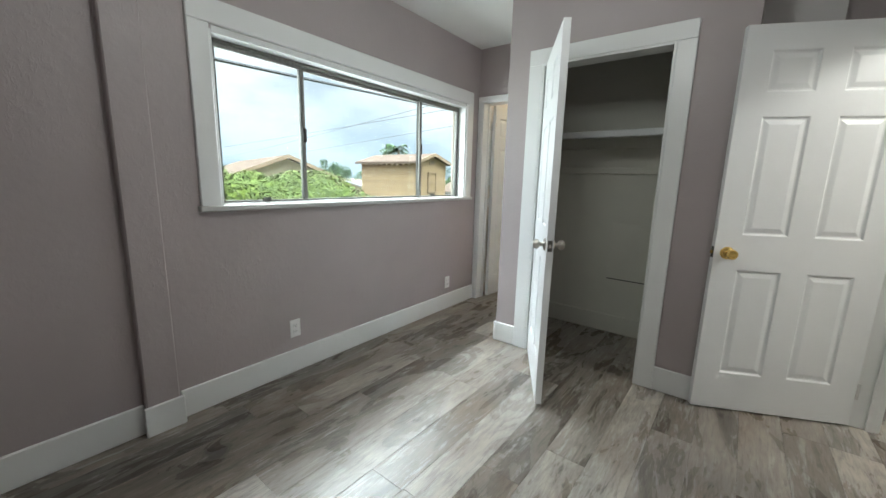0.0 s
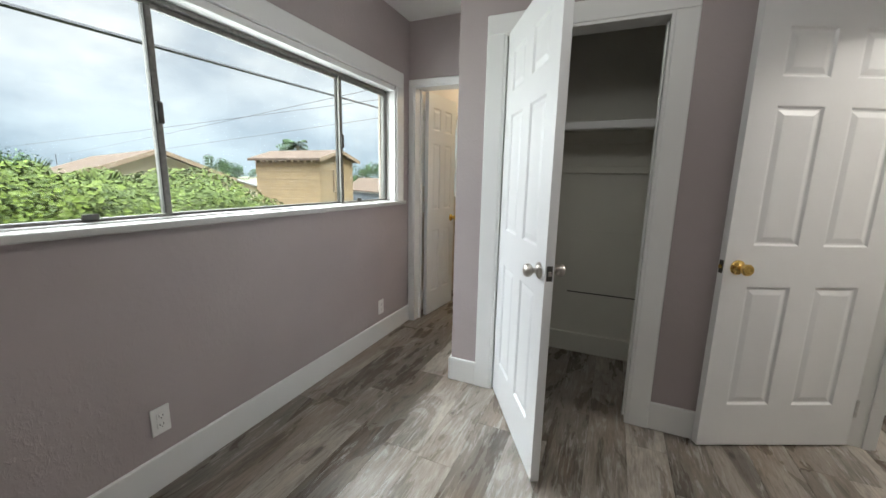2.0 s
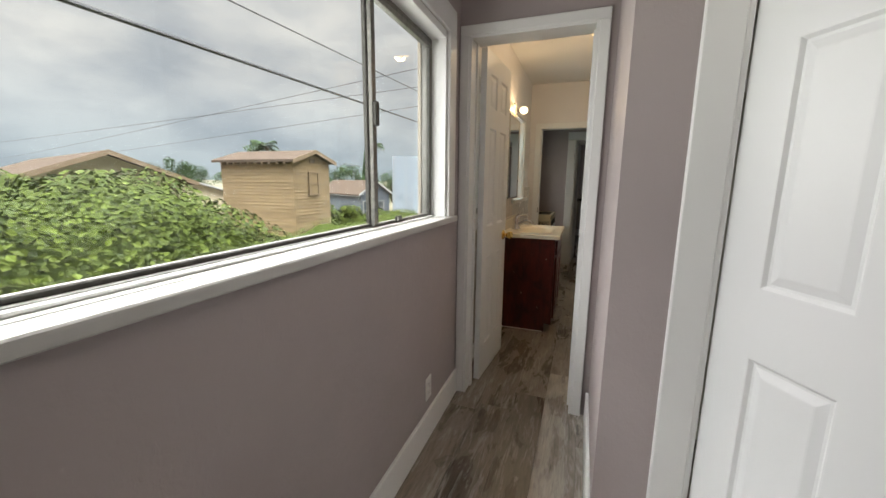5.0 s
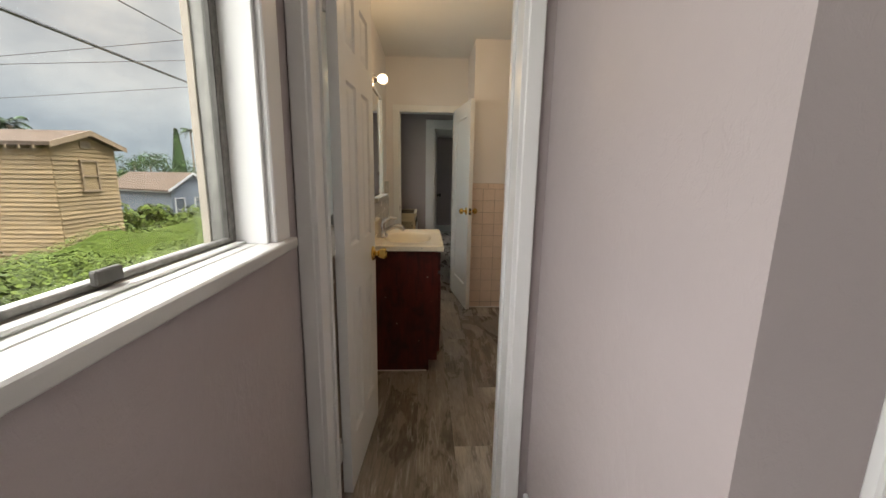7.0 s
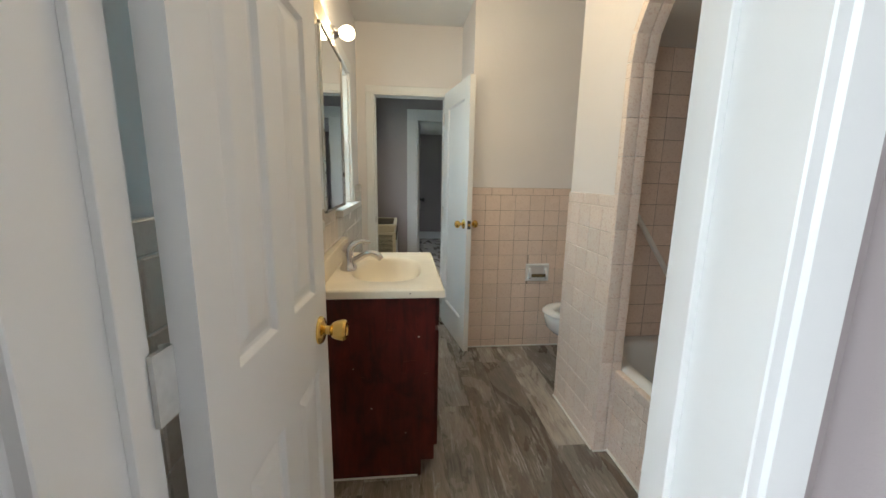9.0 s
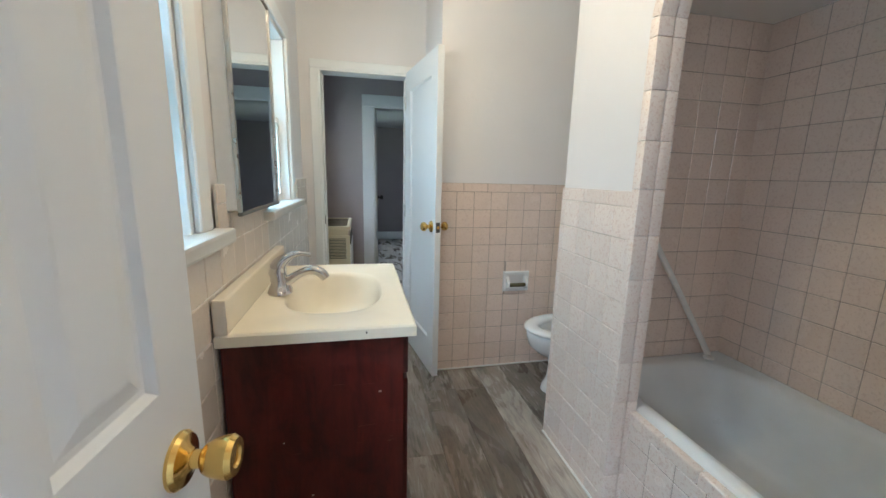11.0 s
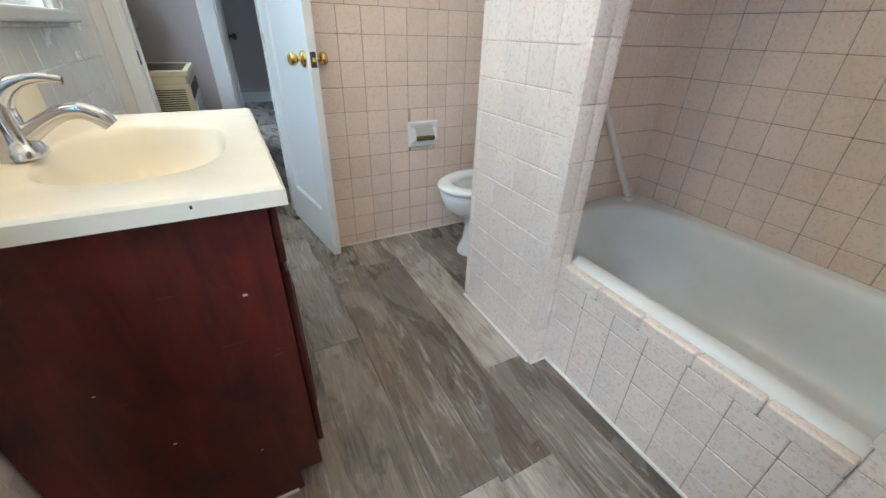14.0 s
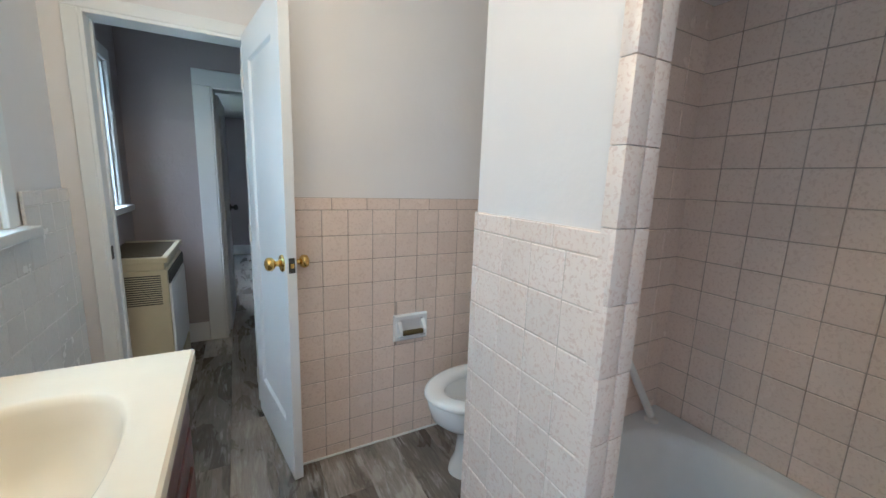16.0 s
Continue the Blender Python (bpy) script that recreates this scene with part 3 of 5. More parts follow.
# ---- doors ----
def panel_face(bm, cuts_x, cuts_z, panels, y, sign):
    """One moulded face of a door: flat stiles and rails, sunk and raised panels."""
    def P(x, z, d):
        return bm.verts.new((x, y - sign * d, z))
    for i in range(len(cuts_x) - 1):
        for j in range(len(cuts_z) - 1):
            x0, x1, z0, z1 = cuts_x[i], cuts_x[i + 1], cuts_z[j], cuts_z[j + 1]
            if (i, j) not in panels:
                bm.faces.new([P(x0, z0, 0), P(x1, z0, 0), P(x1, z1, 0), P(x0, z1, 0)])
                continue
            rings = []
            for ins, d in panels[(i, j)]:
                rings.append([P(x0 + ins, z0 + ins, d), P(x1 - ins, z0 + ins, d), P(x1 - ins, z1 - ins, d), P(x0 + ins, z1 - ins, d)])
            for a, b in zip(rings, rings[1:]):
                for k in range(4):
                    bm.faces.new((a[k], a[(k + 1) % 4], b[(k + 1) % 4], b[k]))
            bm.faces.new(rings[-1])


RAISED = [(0, 0), (0.004, 0.0005), (0.012, 0.009), (0.019, 0.0095), (0.040, 0.003), (0.044, 0.0025)]
SUNK = [(0, 0), (0.004, 0.003), (0.010, 0.011), (0.012, 0.0115)]


def door_leaf(w, h, t, kind):
    bm = bmesh.new()
    if kind == "six":
        s = 0.115 * w / 0.76
        m = 0.109 * w / 0.76
        pw = (w - 2 * s - m) / 2
        cx = [0, s, s + pw, s + pw + m, w - s, w]
        cz = [0, 0.215, 0.815, 1.0, 1.605, 1.715, 1.915, h]
        cz = [z * h / 2.03 for z in cz[:-1]] + [h]
        pan = {(i, j): RAISED for i in (1, 3) for j in (1, 3, 5)}
    else:
        cx = [0, 0.11, w - 0.11, w]
        cz = [0, 0.22, h - 0.13, h]
        pan = {(1, 1): SUNK}
    panel_face(bm, cx, cz, pan, t / 2, 1)
    panel_face(bm, cx, cz, pan, -t / 2, -1)
    for a, b in (((0, 0), (w, 0)), ((0, h), (w, h)), ((0, 0), (0, h)), ((w, 0), (w, h))):
        bm.faces.new([bm.verts.new((a[0], -t / 2, a[1])), bm.verts.new((b[0], -t / 2, b[1])), bm.verts.new((b[0], t / 2, b[1])), bm.verts.new((a[0], t / 2, a[1]))])
    bmesh.ops.remove_doubles(bm, verts=bm.verts, dist=0.0002)
    return bm


def knob_set(parent, x, z, t, mat, style="round"):
    for s in (1, -1):
        y = s * t / 2
        b = bmesh.new()
        bm_lathe(b, [(0.034, 0), (0.034, s * 0.004), (0.030, s * 0.009), (0.016, s * 0.012), (0.012, s * 0.016)], 24, "y", (x, y, z))
        rose = part("rosette", b, mat, parent, "", True)
        b = bmesh.new()
        if style == "round":
            prof = [(0.011, 0.012), (0.011, 0.028), (0.020, 0.033), (0.0265, 0.042), (0.0275, 0.050), (0.024, 0.060), (0.014, 0.066), (0.004, 0.067)]
        else:
            prof = [(0.011, 0.012), (0.011, 0.026), (0.018, 0.031), (0.0225, 0.040), (0.026, 0.054), (0.0262, 0.060), (0.022, 0.066), (0.014, 0.066), (0.012, 0.063), (0.003, 0.063)]
        bm_lathe(b, [(r, s * d) for r, d in prof], 24, "y", (x, y, z))
        part("knob", b, mat, parent, "", True)


def door(name, hinge, free, z0, h, t, kind, mat, knob_style, label, knob_z=0.95, hinge_side=1, reach=0.002):
    d = Vector((free[0] - hinge[0], free[1] - hinge[1], 0))
    w = d.length
    root = thing(name, label, "door", pose(hinge[0], hinge[1], z0, 0, 0, math.degrees(math.atan2(d.y, d.x))), "", "structure")
    part("leaf", door_leaf(w, h, t, kind), DOORW, root, "", False)
    knob_set(root, w - 0.062, knob_z - z0, t, mat, knob_style)
    part("latch_plate", bx(w - 0.001, w + 0.002, -0.012, 0.012, knob_z - z0 - 0.03, knob_z - z0 + 0.03, bevel=0.001), DARKALU, root)
    part("latch_bolt", bx(w, w + 0.010, -0.007, 0.007, knob_z - z0 - 0.009, knob_z - z0 + 0.009, bevel=0.002), mat, root)
    for z in (0.20, h / 2 + 0.02, h - 0.20):
        b = bmesh.new()
        bm_lathe(b, [(0.0065, z - 0.044), (0.0065, z + 0.044)], 10, "z", (-0.004, hinge_side * (t / 2 + 0.004), 0))
        bm_box(b, -reach, 0.001, hinge_side * t / 2 - 0.003, hinge_side * t / 2 + 0.003, z - 0.044, z + 0.044)
        part("hinge", b, STEEL, root, "", True)
    return root


door("door_closet", (-1.004, 2.920), (-0.636, 2.264), 0.012, 2.03, 0.036, "six", NICKEL, "round", "open white six-panel closet door with satin nickel knobs", 0.93, 1, 0.016)
door("door_entry", (0.735, 3.205), (0.040, 2.868), 0.010, 2.035, 0.036, "six", BRASS, "tulip", "open white six-panel entry door with brass knobs", 0.915, 1)
door("door_bathroom", (-1.983, 3.868), (-1.945, 4.385), 0.010, 2.01, 0.036, "six", BRASS, "tulip", "open white six-panel bathroom door with brass knobs", 0.905, 1, 0.034)
door("door_far", (-1.372, 6.655), (-1.272, 6.020), 0.010, 1.935, 0.036, "one", BRASS, "round", "open white one-panel door with brass knobs by the tiled wall", 0.955, -1)
door("door_next_room", (-1.553, 7.957), (-1.525, 8.62), 0.010, 1.87, 0.036, "one", DARKALU, "round", "wide-open white door with dark knobs in the room beyond", 0.985, -1)


# ---- windows ----
def sliding_window():
    y0, y1, z0, z1 = WIN
    root = thing("window_1", "wide aluminium sliding window with a worn white wooden frame", "window", None, "", "structure")
    # wooden casing on the wall face
    w, f = 0.098, 0.02
    part("casing", bx(WX, WX + f, y0 - w, y0, 1.096, z1 + 0.02, bevel=0.004), TRIM, root)
    part("casing", bx(WX, WX + f, y1, y1 + w + 0.002, 1.096, z1 + 0.02, bevel=0.004), TRIM, root)
    part("casing", bx(WX, WX + f, y0 - w, y1 + w + 0.002, z1 + 0.02, z1 + w + 0.038, bevel=0.004), TRIM, root)
    part("window_sill", bx(-2.186, WX + 0.040, y0 - w - 0.012, y1 + w + 0.008, 1.070, 1.100, bevel=0.009, segs=3), SILL, root)
    # wooden lining with a step
    part("lining", bx(-2.130, WX + 0.004, y0, y0 + 0.016, 1.099, z1, bevel=0.002), TRIM, root)
    part("lining", bx(-2.130, WX + 0.004, y1 - 0.016, y1, 1.099, z1, bevel=0.002), TRIM, root)
    part("lining", bx(-2.130, WX + 0.004, y0 + 0.016, y1 - 0.016, z1 - 0.016, z1 + 0.019, bevel=0.002), TRIM, root)
    part("sill_stop", bx(-2.0995, -2.076, y0 + 0.016, y1 - 0.016, 1.099, 1.107, bevel=0.003), SILL, root)
    part("sill_stop", bx(-2.058, -2.048, y0 + 0.016, y1 - 0.016, 1.098, 1.102, bevel=0.0015), SILL, root)
    # aluminium frame
    a0, a1, b0, b1 = y0 + 0.016, y1 - 0.016, 1.098, z1 - 0.016
    for nm, a in (("frame_rail", (-2.152, -2.1, a0, a1, b0, b0 + 0.010)), ("frame_rail", (-2.152, -2.1, a0, a1, b1 - 0.02, b1)),
                  ("frame_stile", (-2.152, -2.1, a0, a0 + 0.012, b0 + 0.010, b1 - 0.02)), ("frame_stile", (-2.152, -2.1, a1 - 0.012, a1, b0 + 0.010, b1 - 0.02))):
        part(nm, bx(*a, bevel=0.002), ALU, root)
    part("track", bx(-2.121, -2.119, a0 + 0.012, a1 - 0.012, b0 + 0.010, b0 + 0.018), DARKALU, root)
    m1, m2 = 1.768, 2.902
    for s0, s1, px, inner in ((a0 + 0.012, m1 + 0.012, -2.11, 1), (m1 - 0.012, m2 + 0.012, -2.13, 0), (m2 - 0.012, a1 - 0.012, -2.11, 1)):
        sash = part("sash", bx(px - 0.0085, px + 0.0085, s0, s1, b0 + 0.010, b0 + 0.021, bevel=0.002), ALU, root)
        part("rail", bx(px - 0.0085, px + 0.0085, s0, s1, b1 - 0.042, b1 - 0.02, bevel=0.002), ALU, sash)
        part("stile", bx(px - 0.0085, px + 0.0085, s0, s0 + 0.024, b0 + 0.021, b1 - 0.042, bevel=0.002), ALU, sash)
        part("stile", bx(px - 0.0085, px + 0.0085, s1 - (0.014 if s1 > 3 else 0.024), s1, b0 + 0.021, b1 - 0.042, bevel=0.002), ALU, sash)
        for a in ((s0 + 0.024, s0 + 0.028), (s1 - 0.028, s1 - 0.024) if s1 < 3 else (s1 - 0.018, s1 - 0.014)):
            part("gasket", bx(px - 0.007, px + 0.007, a[0], a[1], b0 + 0.021, b1 - 0.042), DARKALU, sash)
        p = part("pane", bx(px - 0.0025, px + 0.0025, s0 + 0.02, s1 - 0.013, b0 + 0.018, b1 - 0.038), GLASS, sash)
        p.visible_shadow = False
    for y in (m1, m2):
        part("latch", bx(-2.102, -2.086, y - 0.012, y + 0.012, 1.475, 1.56, bevel=0.004), DARKALU, root, "dark window latch")
    for y in (1.50, 3.08):
        part("roller_cover", bx(-2.102, -2.092, y - 0.025, y + 0.025, 1.113, 1.135, bevel=0.002), DARKALU, root)
    part("outer_stop", bx(-2.168, -2.152, a1 - 0.018, a1, b0, b1), plain("raw_window_wood", (0.36, 0.31, 0.255), 0.7), root, "weathered bare wood outer stop")
    return root


square_up(sliding_window())


def sash_window(name, span, face, label, pane_mat=None):
    y0, y1, z0, z1 = span
    root = thing(name, label, "window", None, "", "structure")
    c = 0.075
    part("casing", bx(face, face + 0.018, y0 - c, y0, z0, z1, bevel=0.004), TRIM, root)
    part("casing", bx(face, face + 0.018, y1, y1 + c, z0, z1, bevel=0.004), TRIM, root)
    part("casing", bx(face, face + 0.018, y0 - c, y1 + c, z1, z1 + c, bevel=0.004), TRIM, root)
    part("window_sill", bx(face - 0.06, face + 0.062, y0 - c - 0.03, y1 + c + 0.03, z0 - 0.036, z0 + 0.002, bevel=0.008, segs=2), SILL, root)
    for a in ((y0, y0 + 0.018), (y1 - 0.018, y1)):
        part("jamb", bx(OUT + 0.02, face, a[0], a[1], z0, z1, bevel=0.002), TRIM, root)
    part("head_jamb", bx(OUT + 0.02, face, y0 + 0.018, y1 - 0.018, z1 - 0.018, z1, bevel=0.002), TRIM, root)
    zm = (z0 + z1) / 2
    for za, zb, px in ((z0, zm + 0.015, face - 0.055), (zm - 0.015, z1 - 0.018, face - 0.085)):
        sash = part("sash", bx(px - 0.014, px + 0.014, y0 + 0.018, y1 - 0.018, za, za + 0.04, bevel=0.003), VINYL_WHITE, root)
        part("rail", bx(px - 0.014, px + 0.014, y0 + 0.018, y1 - 0.018, zb - 0.03, zb, bevel=0.003), VINYL_WHITE, sash)
        part("stile", bx(px - 0.014, px + 0.014, y0 + 0.018, y0 + 0.05, za + 0.04, zb - 0.03, bevel=0.003), VINYL_WHITE, sash)
        part("stile", bx(px - 0.014, px + 0.014, y1 - 0.05, y1 - 0.018, za + 0.04, zb - 0.03, bevel=0.003), VINYL_WHITE, sash)
        p = part("pane", bx(px - 0.003, px + 0.003, y0 + 0.045, y1 - 0.045, za + 0.035, zb - 0.025), pane_mat or FROST, sash)
        p.visible_shadow = False
    return root


sash_window("window_2", BW1, BX, "white sash window with obscure glass behind the bathroom door")
sash_window("window_3", BW2, BX, "white sash window with obscure bluish glass beside the mirror")
sash_window("window_4", RW, NX, "white sash window of the next room above the heater", GLASS)


# ---- fittings of the bedroom ----
def outlet(name, m, label):
    """A duplex outlet with its plate, facing local +x."""
    root = thing(name, label, "outlet", m, "duplex outlets")
    part("plate", bx(0, 0.006, -0.036, 0.036, -0.058, 0.058, bevel=0.003, segs=2), PLASTIC, root)
    for z in (-0.0195, 0.0195):
        r = part("receptacle", bx(0.004, 0.0085, -0.017, 0.017, z - 0.014, z + 0.014, bevel=0.003), PLASTIC, root)
        for y in (-0.007, 0.007):
            part("slot", bx(0.008, 0.0089, y - 0.0012, y + 0.0012, z - 0.002, z + 0.007), DARK, r)
        part("slot", bx(0.008, 0.0089, -0.002, 0.002, z - 0.010, z - 0.006), DARK, r)
    return root


outlet("outlet", SKEW @ pose(WX, 1.60, 0.293), "white duplex outlet low on the mauve wall")
outlet("outlet", SKEW @ pose(WX, 3.25, 0.266), "white duplex outlet near the end of the mauve wall")
outlet("outlet", pose(1.15, 3.66, 0.275, 0, 0, -90), "white duplex outlet on the hallway wall")

sw = thing("light_switch", "white light switch beside the entry doorway", "switch", pose(EX, 2.17, 1.17, 0, 0, 180))
part("plate", bx(0, 0.006, -0.036, 0.036, -0.058, 0.058, bevel=0.003, segs=2), PLASTIC, sw)
part("rocker", bx(0.005, 0.009, -0.016, 0.016, -0.033, 0.033, bevel=0.002), PLASTIC, sw)

shelf = thing("closet_shelf", "white painted closet shelf on a front rail", "shelf")
part("board", bx(CL + 0.118, -0.022, 3.36, 3.70, 1.628, 1.646, bevel=0.003), CLOSET, shelf)
part("front_rail", bx(CL + 0.118, -0.022, 3.345, 3.362, 1.600, 1.648, bevel=0.005), TRIM, shelf)
part("cleat", bx(CL + 0.118, -0.022, 3.700, 3.718, 1.545, 1.626, bevel=0.003), CLOSET, shelf)
cleat = thing("closet_cleat", "off-white wooden cleat across the closet back wall", "cleat")
part("board", bx(CL + 0.118, -0.022, 3.700, 3.718, 1.345, 1.395, bevel=0.003), CLOSET, cleat)
part("patch_panel", bx(-0.70, -0.025, 3.713, 3.719, 0.475, 0.94, bevel=0.001), CLOSET, closet_back)
part("patch_edge", bx(-0.70, -0.025, 3.711, 3.719, 0.468, 0.474), DARK, closet_back)
strike = thing("strike_plate", "small metal strike plate in the closet jamb", "strike plate")
part("plate", bx(-0.2785, -0.2762, 2.955, 2.985, 0.90, 0.96), STEEL, strike)
strike = thing("strike_plate", "small worn strike plate in the bathroom door jamb", "strike plate")
part("plate", bx(-1.4065, -1.4042, 3.797, 3.811, 0.905, 0.93), DARKALU, strike)

strike = thing("strike_plate", "small dark strike plate on the far door casing", "strike plate")
part("plate", bx(-1.9625, -1.9588, DY - 0.008, DY + 0.022, 0.895, 0.955), DARKALU, strike)

# ---- vanity ----
van = thing("vanity_cabinet", "dark cherry vanity cabinet with worn scratched side", "vanity")
VX0, VX1, VY0, VY1 = -2.070, -1.60, 4.865, 5.585
for y in (VY0, VY1 - 0.016):           # each side is notched for the toe space
    outline = [(VX0, 0.0), (VX1 - 0.055, 0.0), (VX1 - 0.055, 0.075), (VX1, 0.075), (VX1, 0.815), (VX0, 0.815)]
    bm = bmesh.new()
    ends = [[bm.verts.new((px, yy, pz)) for px, pz in outline] for yy in (y, y + 0.016)]
    bm.faces.new(ends[0])
    bm.faces.new(ends[1][::-1])
    for k in range(6):
        bm.faces.new((ends[0][k], ends[1][k], ends[1][(k + 1) % 6], ends[0][(k + 1) % 6]))
    part("side_panel", bm, CHERRY, van)
part("base", bx(VX0, VX1 - 0.08, VY0 + 0.016, VY1 - 0.016, 0.0, 0.10), CHERRY, van)
part("carcass", bx(VX0, VX1 - 0.006, VY0 + 0.016, VY1 - 0.016, 0.10, 0.66), CHERRY, van)
part("top_rail", bx(VX1 - 0.02, VX1, VY0 + 0.016, VY1 - 0.016, 0.66, 0.815, bevel=0.002), CHERRY, van)
part("false_drawer", bx(VX1, VX1 + 0.018, VY0 + 0.03, VY1 - 0.03, 0.675, 0.795, bevel=0.005, segs=2), CHERRY, van)
for a, b in ((VY0 + 0.03, (VY0 + VY1) / 2 - 0.004), ((VY0 + VY1) / 2 + 0.004, VY1 - 0.03)):
    d = part("cabinet_door", bx(VX1, VX1 + 0.018, a, b, 0.12, 0.655, bevel=0.005, segs=2), CHERRY, van)
    part("raised_panel", bx(VX1 + 0.016, VX1 + 0.024, a + 0.06, b - 0.06, 0.19, 0.585, bevel=0.006), CHERRY, d)
part("caulk_line", bx(VX0, VX1 - 0.07, VY0 - 0.006, VY0, 0, 0.006), CAULK, van)
chip = plain("bare_wood_chip", (0.70, 0.62, 0.52), 0.7)
for y, z, s in ((-1.665, 0.642, 0.005), (-1.86, 0.33, 0.004), (-1.93, 0.51, 0.003), (-1.72, 0.21, 0.003)):
    part("paint_chip", bx(y - s, y + s * 0.6, VY0 - 0.0006, VY0 + 0.002, z - s * 0.5, z + s * 0.5), chip, van)

# vanity top with its moulded basin
top = thing("washbasin", "cream cultured marble washbasin slab with moulded oval bowl", "washbasin")
TX0, TX1, TY0, TY1, TZ = -2.076, -1.565, 4.845, 5.605, 0.846
BCX, BCY, BRX, BRY = -1.805, 5.225, 0.165, 0.245


def squircle(cx, cy, rx, ry, n, p=2.6):
    out = []
    for i in range(n):
        a = 2 * math.pi * i / n
        c, s = math.cos(a), math.sin(a)
        k = (abs(c) ** p + abs(s) ** p) ** (-1 / p)
        out.append((cx + rx * k * c, cy + ry * k * s))
    return out


def rect_ring(x0, x1, y0, y1, n, cx, cy):
    out = []
    for i in range(n):
        a = 2 * math.pi * i / n
        c, s = math.cos(a), math.sin(a)
        k = min(((x1 - cx) if c > 0 else (cx - x0)) / max(abs(c), 1e-6), ((y1 - cy) if s > 0 else (cy - y0)) / max(abs(s), 1e-6))
        out.append((cx + k * c, cy + k * s))
    for px in (x0, x1):
        for py in (y0, y1):
            near = min(range(n), key=lambda i: (out[i][0] - px) ** 2 + (out[i][1] - py) ** 2)
            out[near] = (px, py)
    return out


bm = bmesh.new()
n = 64
prof = [(1.0, 0.0), (0.97, -0.004), (0.93, -0.018), (0.87, -0.06), (0.76, -0.11), (0.57, -0.143), (0.30, -0.155), (0.10, -0.16)]
loops = [[(x, y, TZ - 0.034) for x, y in rect_ring(TX0, TX1, TY0, TY1, n, BCX, BCY)],
         [(x, y, TZ - 0.006) for x, y in rect_ring(TX0, TX1, TY0, TY1, n, BCX, BCY)],
         [(x, y, TZ) for x, y in rect_ring(TX0 + 0.006, TX1 - 0.006, TY0 + 0.006, TY1 - 0.006, n, BCX, BCY)],
         [(x, y, TZ - 0.001) for x, y in squircle(BCX, BCY, BRX * 1.12, BRY * 1.1, n)],
         [(x, y, TZ - 0.004) for x, y in squircle(BCX, BCY, BRX * 1.07, BRY * 1.06, n)]]
loops += [[(x, y, TZ - 0.004 + dz) for x, y in squircle(BCX, BCY, BRX * k, BRY * k, n)] for k, dz in prof]
bm_loft(bm, loops, True, (False, True))
part("countertop", bm, CULTURED, top, "", True, 40)
part("backsplash", bx(TX0, TX0 + 0.034, TY0, TY1, TZ - 0.002, TZ + 0.092, bevel=0.006, segs=2), CULTURED, top)
bm = bmesh.new()
bm_lathe(bm, [(0.026, TZ - 0.166), (0.026, TZ - 0.161), (0.020, TZ - 0.159), (0.004, TZ - 0.160)], 20, "z", (BCX - 0.03, BCY, 0))
part("drain", bm, CHROME, top, "", True)
part("edge_mark", bx(-1.7035, -1.70, TY0 - 0.0008, TY0 + 0.002, TZ - 0.018, TZ - 0.012), DARK, top)

fau = thing("faucet", "chrome single-lever basin faucet on the vanity top", "faucet", pose(-1.985, 5.20, TZ))
bm = bmesh.new()
loops = []
for h, rx, ry, sx in ((0.0, 0.040, 0.052, 0), (0.006, 0.040, 0.052, 0), (0.018, 0.036, 0.042, 0), (0.030, 0.029, 0.031, 0.000), (0.052, 0.027, 0.028, -0.003), (0.070, 0.029, 0.029, -0.006), (0.084, 0.026, 0.026, -0.006)):
    loops.append([(sx + rx * math.cos(2 * math.pi * i / 20), ry * math.sin(2 * math.pi * i / 20), h) for i in range(20)])
bm_loft(bm, loops, True, (True, True))
part("body", bm, CHROME, fau, "", True, 60)
pts, radii = curve_through([(0.008, 0, 0.030), (0.035, 0, 0.046), (0.060, 0, 0.062), (0.088, 0, 0.074), (0.114, 0, 0.075), (0.136, 0, 0.064), (0.150, 0, 0.046)], [0.020, 0.0165, 0.015, 0.015, 0.0165, 0.0175, 0.0150])
bm = bm_tube(bmesh.new(), pts, 0.014, 18, radii)
part("spout", bm, CHROME, fau, "", True, 60)
pts, radii = curve_through([(-0.006, 0, 0.072), (0.000, 0, 0.096), (0.020, 0, 0.117), (0.046, 0, 0.130), (0.074, 0, 0.134), (0.104, 0, 0.129)], [0.029, 0.026, 0.018, 0.0115, 0.0085, 0.0075])
bm = bm_tube(bmesh.new(), pts, 0.009, 16, radii)
part("lever", bm, CHROME, fau, "", True, 60)

# mirrored medicine cabinet
mir = thing("mirror_cabinet", "mirrored medicine cabinet with a thin metal edge", "mirror")
part("side_trim", bx(-2.052, -2.040, 5.03, 5.0405, 1.135, 1.85, bevel=0.002), NICKEL, mir)
part("side_trim", bx(-2.052, -2.040, 5.5345, 5.545, 1.135, 1.85, bevel=0.002), NICKEL, mir)
part("case", bx(BX, -2.052, 5.035, 5.462, 1.14, 1.845, bevel=0.003), VINYL_WHITE, mir)
part("mirror_glass", bx(-2.051, -2.045, 5.040, 5.535, 1.135, 1.85, bevel=0.002), MIRROR, mir)
part("lower_trim", bx(-2.052, -2.040, 5.03, 5.545, 1.124, 1.135, bevel=0.002), ALU, mir)
part("upper_trim", bx(-2.052, -2.040, 5.03, 5.545, 1.85, 1.860, bevel=0.002), ALU, mir)

